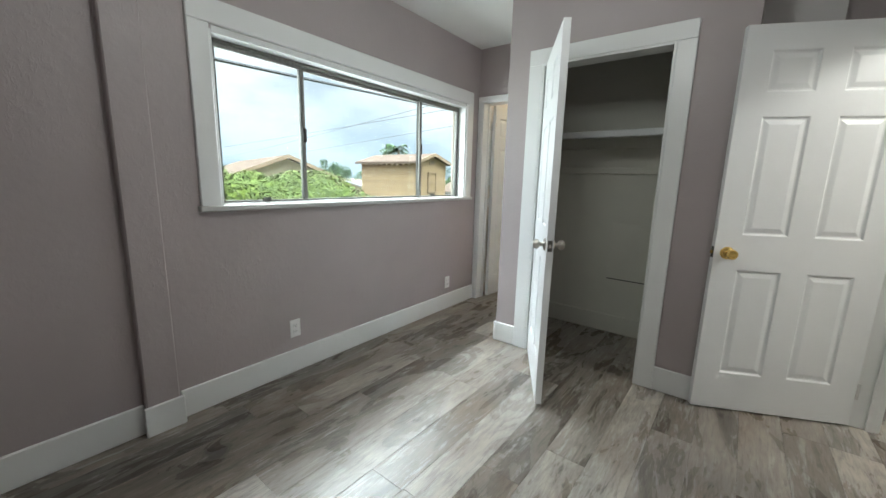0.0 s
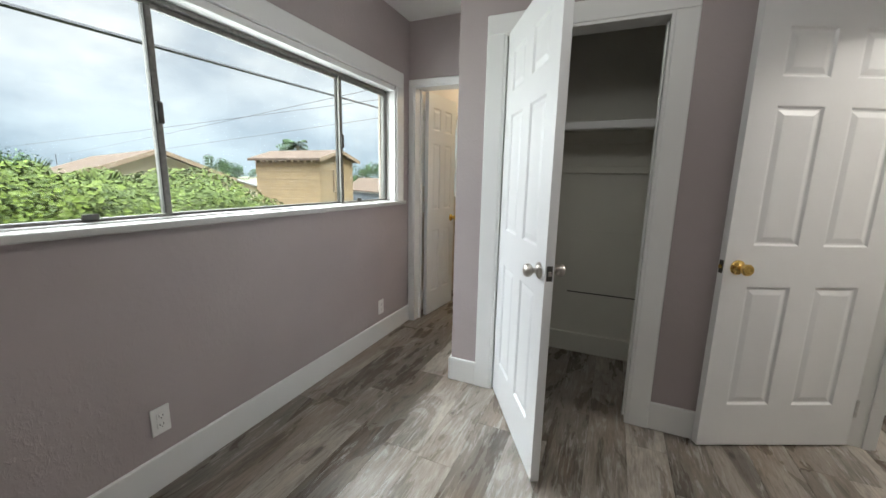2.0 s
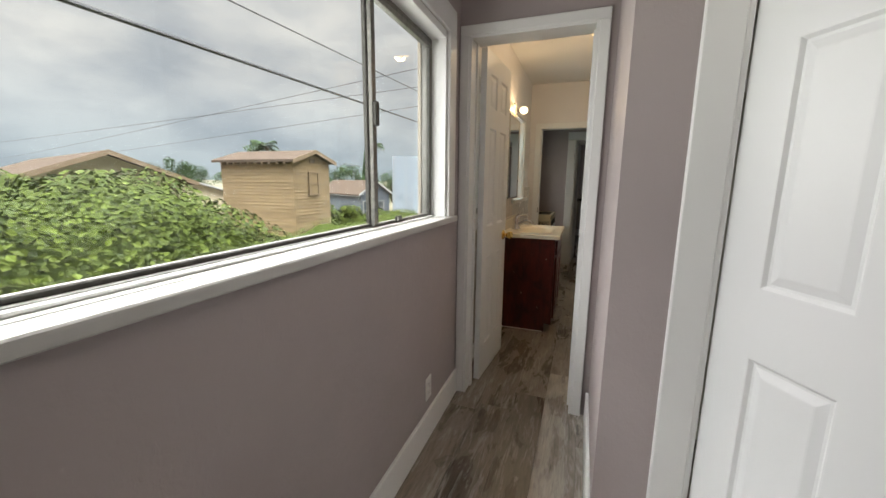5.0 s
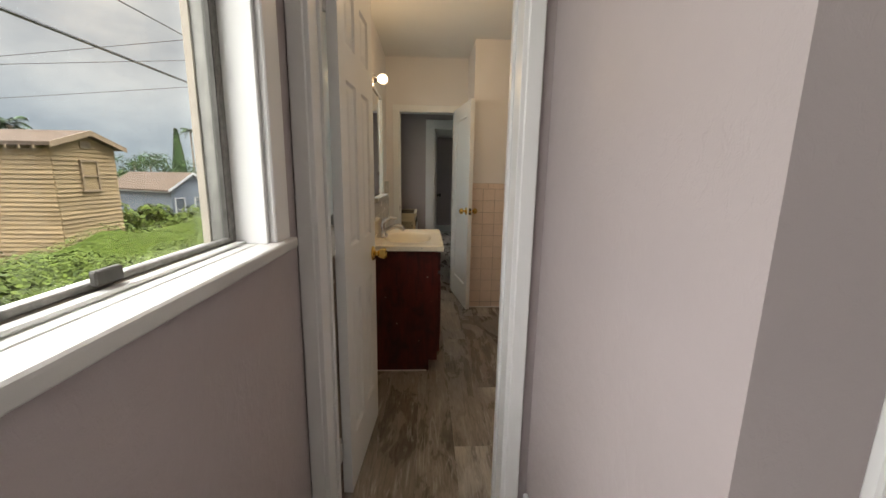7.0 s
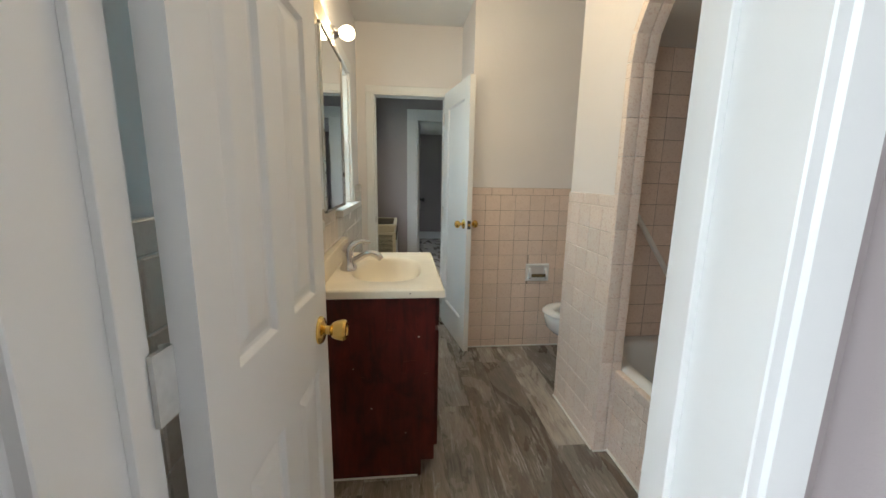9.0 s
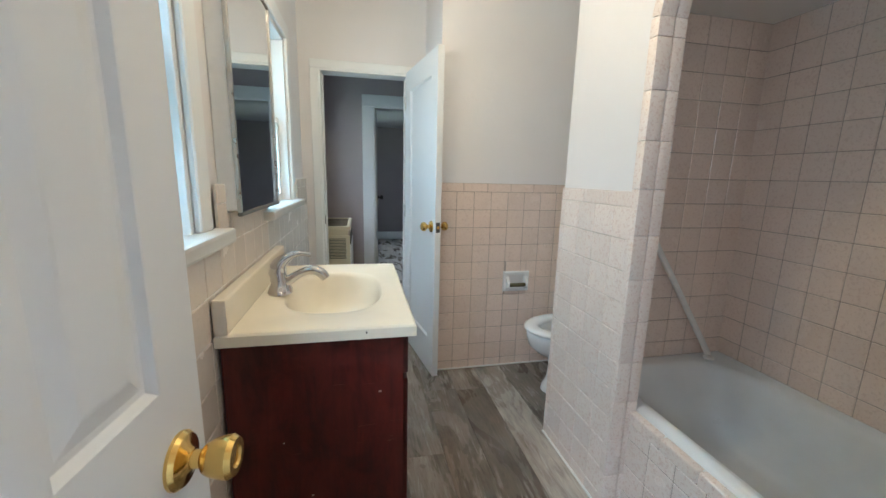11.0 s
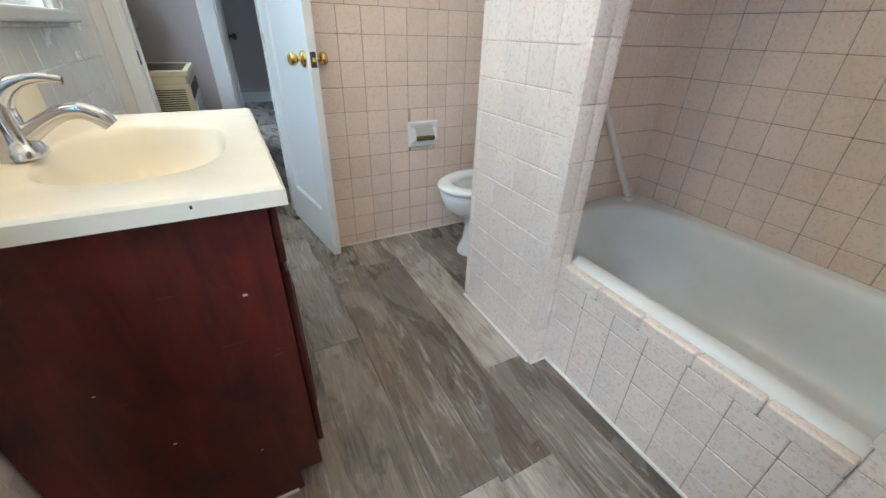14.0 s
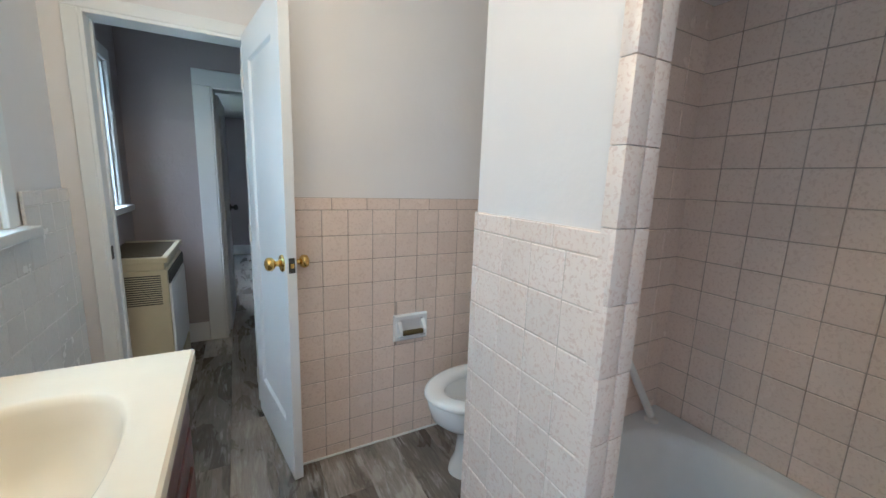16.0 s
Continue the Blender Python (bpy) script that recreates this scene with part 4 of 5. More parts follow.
# light bar above the mirror
bar = thing("vanity_light", "ivory light bar with one lit bulb above the mirror", "wall lamp")
part("backplate", bx(BX, BX + 0.035, 5.02, 5.50, 1.895, 1.985, bevel=0.008, segs=2), plain("ivory_lamp_plate", (0.72, 0.62, 0.45), 0.35), bar)
y = 5.40
bm = bmesh.new()
bm_lathe(bm, [(0.030, 0.0), (0.030, 0.018), (0.022, 0.028), (0.018, 0.04)], 18, "x", (BX + 0.035, y, 1.94))
part("socket", bm, CHROME, bar, "", True)
bm = bmesh.new()
bm_lathe(bm, [(0.014, 0.0), (0.023, 0.010), (0.031, 0.024), (0.034, 0.040), (0.030, 0.058), (0.019, 0.070), (0.005, 0.075)], 20, "x", (BX + 0.072, y, 1.94))
g = part("globe", bm, BULB, bar, "glowing round bulb", True, 60)
g.visible_shadow = False
lamp("globe_lamp", (BX + 0.11, y, 1.94), 3.8, WARM, 0.034)

# ceiling lamp
cl = thing("ceiling_lamp", "lit amber glass bowl ceiling lamp with brass finial", "ceiling lamp", pose(-1.355, 4.87, BH))
bm = bmesh.new()
bm_lathe(bm, [(0.055, 0.0), (0.062, -0.012), (0.05, -0.03), (0.03, -0.035)], 24)
part("canopy", bm, BRASS, cl, "", True)
bm = bmesh.new()
bm_lathe(bm, [(0.105, -0.035), (0.108, -0.05), (0.10, -0.075), (0.078, -0.10), (0.045, -0.115), (0.012, -0.12)], 28)
g = part("shade", bm, SHADE, cl, "glowing amber glass shade", True, 60)
g.visible_shadow = False
bm = bmesh.new()
bm_lathe(bm, [(0.012, -0.118), (0.014, -0.126), (0.008, -0.135), (0.003, -0.142)], 12)
part("finial", bm, BRASS, cl, "", True)
lamp("ceiling_bulb", (-1.355, 4.87, BH - 0.09), 9.0, WARM, 0.06)

# ---- tub ----
tub = thing("bathtub", "worn white built-in bathtub behind a tiled apron", "bathtub")
X0, X1, Y0, Y1, RZ = AX1 - 0.005, 0.045, 3.875, 5.315, 0.415
cx, cy = (X0 + X1) / 2 + 0.01, (Y0 + Y1) / 2
bm = bmesh.new()
n = 72
loops = [[(x, y, RZ - 0.02) for x, y in rect_ring(X0, X1, Y0, Y1, n, cx, cy)],
         [(x, y, RZ) for x, y in rect_ring(X0 + 0.004, X1, Y0, Y1, n, cx, cy)]]
for k, (rx, ry, z) in enumerate(((0.335, 0.665, RZ), (0.325, 0.655, RZ - 0.004), (0.312, 0.640, RZ - 0.02), (0.300, 0.62, RZ - 0.08), (0.285, 0.59, RZ - 0.20), (0.262, 0.545, RZ - 0.30), (0.22, 0.48, RZ - 0.335), (0.10, 0.25, RZ - 0.345))):
    loops.append([(x, y, z) for x, y in squircle(cx, cy, rx, ry, n, 4.0 if k < 5 else 3.2)])
bm_loft(bm, loops, True, (False, True))
part("basin", bm, ENAMEL, tub, "", True, 50)
bm = bmesh.new()
loops = []
for i in range(9):
    a = math.pi * i / 8
    loops.append((X0 + 0.048 - 0.036 * math.cos(a), RZ - 0.012 + 0.030 * math.sin(a)))
bm_loft(bm, [[(px, y, pz) for px, pz in loops] for y in (A0 + 0.002, 4.4, 4.6, 4.8, A1 - 0.002)], False)
part("rolled_rim", bm, ENAMEL, tub, "thick rolled white rim", True, 60)
part("apron_core", bx(X0 - 0.004, X0 + 0.03, A0, A1, 0, RZ - 0.012), GROUT, tub)

grab = thing("grab_bar", "white enamelled grab bar leaning on the tub wall", "grab bar")
part("bar", bm_tube(bmesh.new(), [(-0.58, 5.295, 1.21), (-0.34, 5.272, 0.835), (-0.09, 5.25, 0.445)], 0.0135, 12), BAR, grab, "", True, 60)
bm = bmesh.new()
bm_lathe(bm, [(0.024, 0), (0.024, 0.008), (0.016, 0.014)], 16, "z", (-0.085, 5.248, 0.42))
part("foot", bm, BAR, grab, "", True)
bm = bmesh.new()
bm_lathe(bm, [(0.026, 0), (0.026, -0.01), (0.016, -0.02)], 16, "y", (-0.585, 5.318, 1.22))
part("flange", bm, BAR, grab, "", True)

# ---- toilet ----
toi = thing("toilet", "white porcelain toilet with open ring seat beside the tiled wall", "toilet", pose(-0.39, 5.77, 0, 0, 0, 180))


def egg(cx, rx0, rx1, ry, z, n=36):
    out = []
    for i in range(n):
        a = 2 * math.pi * i / n
        c, s = math.cos(a), math.sin(a)
        out.append((cx + (rx1 if c > 0 else rx0) * c, ry * s, z))
    return out


bm = bmesh.new()
bm_loft(bm, [egg(0.05, 0.20, 0.225, 0.118, 0.0), egg(0.05, 0.20, 0.220, 0.114, 0.025), egg(0.06, 0.20, 0.185, 0.096, 0.07), egg(0.07, 0.21, 0.165, 0.090, 0.16), egg(0.08, 0.22, 0.170, 0.094, 0.215), egg(0.11, 0.24, 0.205, 0.130, 0.245), egg(0.12, 0.255, 0.245, 0.165, 0.290), egg(0.12, 0.26, 0.262, 0.180, 0.345), egg(0.12, 0.26, 0.265, 0.182, 0.372), egg(0.12, 0.255, 0.255, 0.176, 0.382), egg(0.12, 0.19, 0.19, 0.12, 0.378), egg(0.12, 0.17, 0.17, 0.105, 0.33), egg(0.10, 0.11, 0.11, 0.07, 0.26), egg(0.10, 0.03, 0.03, 0.02, 0.235)], True, (True, True))
part("bowl", bm, PORCELAIN, toi, "", True, 60)
bm = bmesh.new()
bm_loft(bm, [egg(0.12, 0.262, 0.270, 0.188, 0.384), egg(0.12, 0.272, 0.280, 0.197, 0.393), egg(0.12, 0.270, 0.278, 0.195, 0.404), egg(0.12, 0.255, 0.262, 0.180, 0.412), egg(0.12, 0.215, 0.218, 0.146, 0.413), egg(0.12, 0.192, 0.194, 0.124, 0.406), egg(0.12, 0.184, 0.186, 0.117, 0.394), egg(0.12, 0.184, 0.186, 0.117, 0.384), egg(0.12, 0.262, 0.270, 0.188, 0.384)], True)
part("seat", bm, PORCELAIN, toi, "white ring seat", True, 60)
part("tank", bx(-0.44, -0.25, -0.21, 0.21, 0.36, 0.72, bevel=0.025, segs=3), PORCELAIN, toi, "", True)
part("tank_lid", bx(-0.45, -0.24, -0.22, 0.22, 0.72, 0.755, bevel=0.012, segs=3), PORCELAIN, toi, "", True)
part("lid", bx(-0.225, -0.195, -0.18, 0.18, 0.40, 0.80, bevel=0.012, segs=2), PORCELAIN, toi, "", True)
for y in (-0.09, 0.09):
    bm = bmesh.new()
    bm_lathe(bm, [(0.014, 0.03), (0.012, 0.05), (0.003, 0.055)], 12, "z", (0.02, y * 1.1, 0))
    part("bolt_cap", bm, PORCELAIN, toi, "", True)

tp = thing("toilet_paper_holder", "white ceramic recessed paper holder with a dark roller", "paper holder", pose(-0.727, TY - 0.012, 0.590))
bm = bmesh.new()
loops = []
for hw, hh, y in ((0.088, 0.066, 0.004), (0.088, 0.066, -0.008), (0.082, 0.060, -0.014), (0.062, 0.044, -0.012), (0.056, 0.038, 0.020)):
    loops.append([(-hw, y, -hh), (hw, y, -hh), (hw, y, hh), (-hw, y, hh)])
bm_loft(bm, loops, True, (False, True))
part("frame", bm, PORCELAIN, tp)
for s in (-1, 1):
    bm = bmesh.new()
    bm_loft(bm, [[(s * 0.072, -0.012, 0.035), (s * 0.052, -0.012, 0.035), (s * 0.052, -0.012, -0.050), (s * 0.072, -0.012, -0.050)],
                 [(s * 0.070, -0.040, -0.002), (s * 0.054, -0.040, -0.002), (s * 0.054, -0.040, -0.034), (s * 0.070, -0.040, -0.034)],
                 [(s * 0.067, -0.046, -0.008), (s * 0.057, -0.046, -0.008), (s * 0.057, -0.046, -0.028), (s * 0.067, -0.046, -0.028)]], True, (True, True))
    part("post", bm, PORCELAIN, tp)
bm = bmesh.new()
bm_lathe(bm, [(0.010, -0.054), (0.013, -0.050), (0.013, 0.050), (0.010, 0.054)], 16, "x", (0, -0.034, -0.018))
part("roller", bm, plain("dark_bronze_roller", (0.11, 0.085, 0.035), 0.4, 0.4), tp, "dark bronze roller", True)

# ---- heater in the next room ----
hx0, hx1, hy0, hy1, hz = NX + 0.004, -1.80, 6.93, 7.56, 0.845
ht = thing("gas_heater", "beige enamelled wall heater with louvred top under the window", "heater")
part("cabinet", bx(hx0, hx1, hy0, hy1, 0.0, hz - 0.07, bevel=0.008, segs=2), HEATER, ht)
part("side_shoulder", bx(hx0, hx1 - 0.01, hy0 + 0.002, hy1 - 0.002, hz - 0.07, hz - 0.02, bevel=0.004), HEATER, ht)
part("grille_frame", bx(hx0, hx1 + 0.006, hy0 - 0.004, hy0 + 0.03, hz - 0.03, hz, bevel=0.004), HEATER, ht)
part("grille_frame", bx(hx0, hx1 + 0.006, hy1 - 0.03, hy1 + 0.004, hz - 0.03, hz, bevel=0.004), HEATER, ht)
part("grille_frame", bx(hx1 - 0.024, hx1 + 0.006, hy0 + 0.03, hy1 - 0.03, hz - 0.03, hz, bevel=0.004), HEATER, ht)
part("grille_shadow", bx(hx0, hx1 - 0.024, hy0 + 0.03, hy1 - 0.03, hz - 0.02, hz - 0.016), DARK, ht)
for i in range(13):
    y = hy0 + 0.055 + i * 0.043
    part("louvre", bx(hx0, hx1 - 0.024, y - 0.006, y + 0.006, hz - 0.016, hz - 0.003), plain("dark_louvre", (0.13, 0.11, 0.075), 0.5) if i == 0 else bpy.data.materials["dark_louvre"], ht)
for i in range(14):
    z = hz - 0.10 - i * 0.012
    part("side_slot", bx(hx0 + 0.03, hx1 - 0.03, hy0 - 0.0015, hy0 + 0.004, z - 0.003, z + 0.003), DARKALU, ht)
part("front_panel", bx(hx1, hx1 + 0.012, hy0 + 0.02, hy1 - 0.02, 0.22, hz - 0.16, bevel=0.004), VINYL_WHITE, ht, "white front panel")
part("front_grille", bx(hx1, hx1 + 0.008, hy0 + 0.02, hy1 - 0.02, hz - 0.15, hz - 0.08, bevel=0.002), DARKALU, ht)
part("lower_door", bx(hx1, hx1 + 0.010, hy0 + 0.02, hy1 - 0.02, 0.04, 0.19, bevel=0.004), HEATER, ht)


# ---- outside ----
def soil_material():
    k = Nodes("dry_ground", 0.95)
    f = k.noise(0.4, 6)
    k.colour(k.ramp(f, [(0.3, (0.05, 0.07, 0.03)), (0.6, (0.14, 0.12, 0.08)), (0.8, (0.2, 0.18, 0.14))]))
    return k.mat


GZ = -3.2
bm = bmesh.new()
bm_box(bm, -1500, 1500, -1500, 1500, GZ - 0.2, GZ)
structure("ground", bm, soil_material(), "dry grassy neighbourhood ground", "ground")
ext = painted("tan_stucco", (0.42, 0.36, 0.27), 0.85, 0.4, 0.08)
structure("wall_outside_below", bx(OUT - 0.03, 3.6, -2.2, 12.4, GZ, -0.2), ext, "plain lower storey wall of the house", "wall")


def siding_material(name, colour):
    k = Nodes(name, 0.8)
    rnd = k.shift(7.0)
    f, g = k.noise(1.2, 5), k.noise(7.0, 6, 0.7, (0.25, 0.25, 3))
    c = k.ramp(f, [(0.3, tuple(v * 0.82 for v in colour)), (0.7, tuple(min(1, v * 1.12) for v in colour))])
    c = k.mix(1.0, c, k.ramp(rnd, [(0.0, (0.86, 0.86, 0.86)), (1.0, (1.1, 1.1, 1.1))]), "MULTIPLY")
    c = k.mix(k.ramp(g, [(0.58, (0, 0, 0)), (0.68, (0.6, 0.6, 0.6))]), c, tuple(v * 0.4 for v in colour))
    k.colour(c)
    return k.mat


def roof_material(name, colour):
    k = Nodes(name, 0.9)
    f = k.noise(2.0, 6, 0.7)
    k.colour(k.ramp(f, [(0.3, tuple(v * 0.7 for v in colour)), (0.7, tuple(min(1, v * 1.2) for v in colour))]))
    k.bump(k.noise(30, 3), 0.4, 0.02)
    k.b.inputs["Specular IOR Level"].default_value = 0.02
    return k.mat


SIDING = siding_material("peeling_tan_siding", (0.215, 0.150, 0.078))
BLUE = siding_material("pale_blue_siding", (0.105, 0.125, 0.155))
PALEBLUE = siding_material("pale_blue_panels", (0.27, 0.32, 0.38))
SHINGLE = roof_material("brown_shingle", (0.26, 0.19, 0.14))
SHINGLE2 = roof_material("grey_brown_shingle", (0.085, 0.064, 0.050))
WTRIM = plain("white_exterior_trim", (0.32, 0.32, 0.32), 0.6)
TANTRIM = plain("tan_exterior_trim", (0.17, 0.12, 0.075), 0.7)
PANE = plain("dark_far_pane", (0.05, 0.06, 0.07), 0.15)


def house(name, label, m, w, d, h, pitch, wall_mat, roof_mat, trim_mat, boards=0, openings=(), over=0.35):
    """A gabled house: gable ends face local -y and +y, its eaves run along y. Origin at a ground corner."""
    root = thing(name, label, "house", m)
    rise = pitch * w / 2
    bm = bmesh.new()
    a = [(0, 0, 0), (w, 0, 0), (w, 0, h), (w / 2, 0, h + rise), (0, 0, h)]
    bm_loft(bm, [a, [(x, d, z) for x, y, z in a]], True, (True, True))
    part("wall", bm, wall_mat, root)
    if boards:
        step = (h + rise - 1.0) / boards
        for i in range(boards):
            z = 1.0 + i * step
            x0, x1 = 0.0, w
            if z + step > h:
                cut = (z + step - h) / pitch
                x0, x1 = cut, w - cut
            if x1 - x0 < 0.1:
                continue
            j = 0.012 * math.sin(i * 7.3)
            b = bmesh.new()
            bm_loft(b, [[(x0, -0.004, z + step), (x0, -0.042 + j, z), (x0, 0.0, z)], [(x1, -0.004, z + step), (x1, -0.042 - j, z), (x1, 0.0, z)]], True, (True, True))
            part("siding_board", b, wall_mat, root)
            if z + step <= h + 0.02:
                b = bmesh.new()
                bm_loft(b, [[(-0.004, 0, z + step), (-0.042 - j, 0, z), (0, 0, z)], [(-0.004, d, z + step), (-0.042 + j, d, z), (0, d, z)]], True, (True, True))
                part("siding_board", b, wall_mat, root)
    for s in (0, 1):
        b = bmesh.new()
        xe, xr = (-over, w / 2) if s == 0 else (w + over, w / 2)
        ze = h - over * pitch
        bm_loft(b, [[(xe, -over, ze + 0.04), (xr, -over, h + rise + 0.04), (xr, -over, h + rise + 0.16), (xe, -over, ze + 0.16)],
                    [(xe, d + over, ze + 0.04), (xr, d + over, h + rise + 0.04), (xr, d + over, h + rise + 0.16), (xe, d + over, ze + 0.16)]], True, (True, True))
        part("roof", b, roof_mat, root)
        b = bmesh.new()
        bm_loft(b, [[(xe, -over - 0.03, ze - 0.02), (xr, -over - 0.03, h + rise - 0.02), (xr, -over - 0.03, h + rise + 0.17), (xe, -over - 0.03, ze + 0.17)],
                    [(xe, -over, ze - 0.02), (xr, -over, h + rise - 0.02), (xr, -over, h + rise + 0.17), (xe, -over, ze + 0.17)]], True, (True, True))
        part("bargeboard", b, trim_mat, root)
    for i in range(int(d / 0.45)):
        y = 0.2 + i * 0.45
        part("rafter_tail", bx(-over - 0.02, 0, y - 0.03, y + 0.03, h - over * pitch - 0.06, h - over * pitch + 0.05), trim_mat, root)
    for x0, x1, z0, z1 in openings:
        wdw = part("window", bx(x0, x1, -0.06, 0.0, z0, z1), PANE if not boards else wall_mat, root)
        for a in ((x0 - 0.07, x0, z0, z1), (x1, x1 + 0.07, z0, z1), (x0 - 0.07, x1 + 0.07, z1, z1 + 0.08), (x0 - 0.10, x1 + 0.10, z0 - 0.08, z0), (x0, x1, (z0 + z1) / 2 - 0.03, (z0 + z1) / 2 + 0.03)):
            part("window_frame", bx(a[0], a[1], -0.11, -0.02, a[2], a[3]), trim_mat, wdw)
    if boards:
        vent = part("gable_vent", bx(w / 2 - 0.22, w / 2 + 0.22, -0.07, 0, h - 0.06, h + 0.20), trim_mat, root)
        for i in range(4):
            part("slat", bx(w / 2 - 0.19, w / 2 + 0.19, -0.076, -0.068, h - 0.03 + i * 0.055, h - 0.008 + i * 0.055), DARK, vent)
    return root


# the tan shed: its gable faces +x (east), its long side faces south
house("tan_outbuilding", "tall tan outbuilding with peeling board siding", pose(-14.5, 16.4, GZ, 0, 0, 90), 2.7, 4.6, 5.36, 0.32, SIDING, SHINGLE2, TANTRIM, 30, [(1.06, 1.68, 3.78, 4.80)], 0.3)
house("blue_house", "pale blue cottage with white gable trim", pose(-21.0, 32.4, GZ, 0, 0, 60), 3.1, 9, 3.25, 0.7, BLUE, SHINGLE2, WTRIM, 0, [(0.25, 0.85, 0.8, 2.5), (1.7, 2.4, 1.3, 2.5)], 0.35)
house("brown_roof_house", "low house with a wide brown shingle roof", pose(-20.0, 9.0, GZ, 0, 0, 75), 5.0, 14, 4.4, 0.40, ext, SHINGLE2, TANTRIM, 0, [], 0.6)
house("far_house", "far low house with a tan roof", pose(-38.0, 24.0, GZ, 0, 0, 80), 8.0, 16, 3.0, 0.30, ext, SHINGLE2, WTRIM, 0, [], 0.5)
tw = thing("blue_tower", "tall pale blue boarded structure behind the cottage", "building", pose(-16.1, 29.45, GZ, 0, 0, 25))
part("wall", bx(0, 3.2, 0, 3.0, 0, 6.4), PALEBLUE, tw)
for i in range(4):
    part("batten", bx(0.1 + i * 1.0, 0.16 + i * 1.0, -0.04, 0, 0, 6.4), WTRIM, tw)


def leaf_material(name, a, b):
    k = Nodes(name, 0.75)
    k.b.inputs["Specular IOR Level"].default_value = 0.15
    info = k.n.new("ShaderNodeNewGeometry")
    c = k.ramp(info.outputs["Random Per Island"], [(0.0, a), (0.6, b), (1.0, tuple(min(1, v * 1.5) for v in b))])
    k.colour(c)
    k.b.inputs["Transmission Weight"].default_value = 0.0
    return k.mat


VINE = leaf_material("vine_leaf", (0.024, 0.040, 0.006), (0.056, 0.078, 0.010))
TREE = leaf_material("dark_tree_leaf", (0.012, 0.026, 0.010), (0.035, 0.065, 0.022))


# mottled bed under the leaves; the shade in their gaps is in its colour
def shaded_stem_material():
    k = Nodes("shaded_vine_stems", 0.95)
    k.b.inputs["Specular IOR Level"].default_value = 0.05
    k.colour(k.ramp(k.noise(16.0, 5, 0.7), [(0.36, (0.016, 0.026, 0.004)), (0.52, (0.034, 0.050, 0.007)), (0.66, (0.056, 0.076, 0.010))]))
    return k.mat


CORE = shaded_stem_material()
TRUNK = plain("grey_palm_trunk", (0.16, 0.13, 0.10), 0.9)


def leaf_verts(c, nrm, size, rnd, verts, faces):
    """A pointed, folded leaf of four faces."""
    t = Vector((rnd.uniform(-1, 1), rnd.uniform(-1, 1), rnd.uniform(-0.6, 0.3)))
    t = (t - nrm * t.dot(nrm)).normalized()
    s = nrm.cross(t)
    k = len(verts)
    w = size * rnd.uniform(0.34, 0.46)
    fold = nrm * (size * 0.10)
    verts += [c - t * size * 0.5, c + s * w + fold, c - t * size * 0.02, c - s * w + fold, c + t * size * 0.6]
    faces += [(k, k + 1, k + 2), (k, k + 2, k + 3), (k + 1, k + 4, k + 2), (k + 2, k + 4, k + 3)]


def hedge_height(x, y):
    """Top of the overgrown vine mass: high to the south, sinking to the north."""
    u = max(0.0, min(1.0, (y - 3.5) / 4.0))
    base = 1.14 - 1.52 * (u * u * (3 - 2 * u))
    edge = max(0.0, min(1.0, (-2.75 - x) / 1.6))
    far = max(0.0, min(1.0, (x + 12.5) / 2.5))
    n1 = noise.noise(Vector((x * 0.55, y * 0.55, 0.3))) * 0.42
    n2 = noise.noise(Vector((x * 1.7, y * 1.7, 2.3))) * 0.18
    return GZ + 0.3 + (base - GZ + n1 + n2 - 0.3) * (0.55 + 0.45 * edge) * (0.4 + 0.6 * far)


rnd = random.Random(5)
verts, faces = [], []
nx, ny = 40, 80
hx = [-12.5 + 9.9 * i / nx for i in range(nx + 1)]
hyy = [-6.0 + 26.0 * j / ny for j in range(ny + 1)]
for x in hx:
    for y in hyy:
        verts.append(Vector((x, y, hedge_height(x, y) - 0.12)))
for i in range(nx):
    for j in range(ny):
        a = i * (ny + 1) + j
        faces.append((a, a + ny + 1, a + ny + 2, a + 1))
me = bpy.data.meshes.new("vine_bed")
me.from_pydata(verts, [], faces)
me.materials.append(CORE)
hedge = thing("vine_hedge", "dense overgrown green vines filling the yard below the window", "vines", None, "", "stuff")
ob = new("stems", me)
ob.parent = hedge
verts, faces = [], []
for _ in range(250000):
    near = rnd.random() < 0.75
    x = rnd.uniform(-8.0, -2.7) if near else rnd.uniform(-12.4, -6.0)
    y = rnd.uniform(-0.5, 14.0) if near else rnd.uniform(-3.0, 20.0)
    z = hedge_height(x, y) + rnd.uniform(-0.15, 0.12)
    e = 0.15
    nrm = Vector((hedge_height(x - e, y) - hedge_height(x + e, y), hedge_height(x, y - e) - hedge_height(x, y + e), 2 * e)).normalized()
    nrm = (nrm + Vector((rnd.uniform(-0.6, 0.75), rnd.uniform(-0.65, 0.65), rnd.uniform(-0.1, 0.5)))).normalized()
    leaf_verts(Vector((x, y, z)), nrm, rnd.uniform(0.024, 0.060), rnd, verts, faces)
me = bpy.data.meshes.new("leaves")
me.from_pydata(verts, [], faces)
me.materials.append(VINE)
ob = new("leaves", me)
ob.parent = hedge


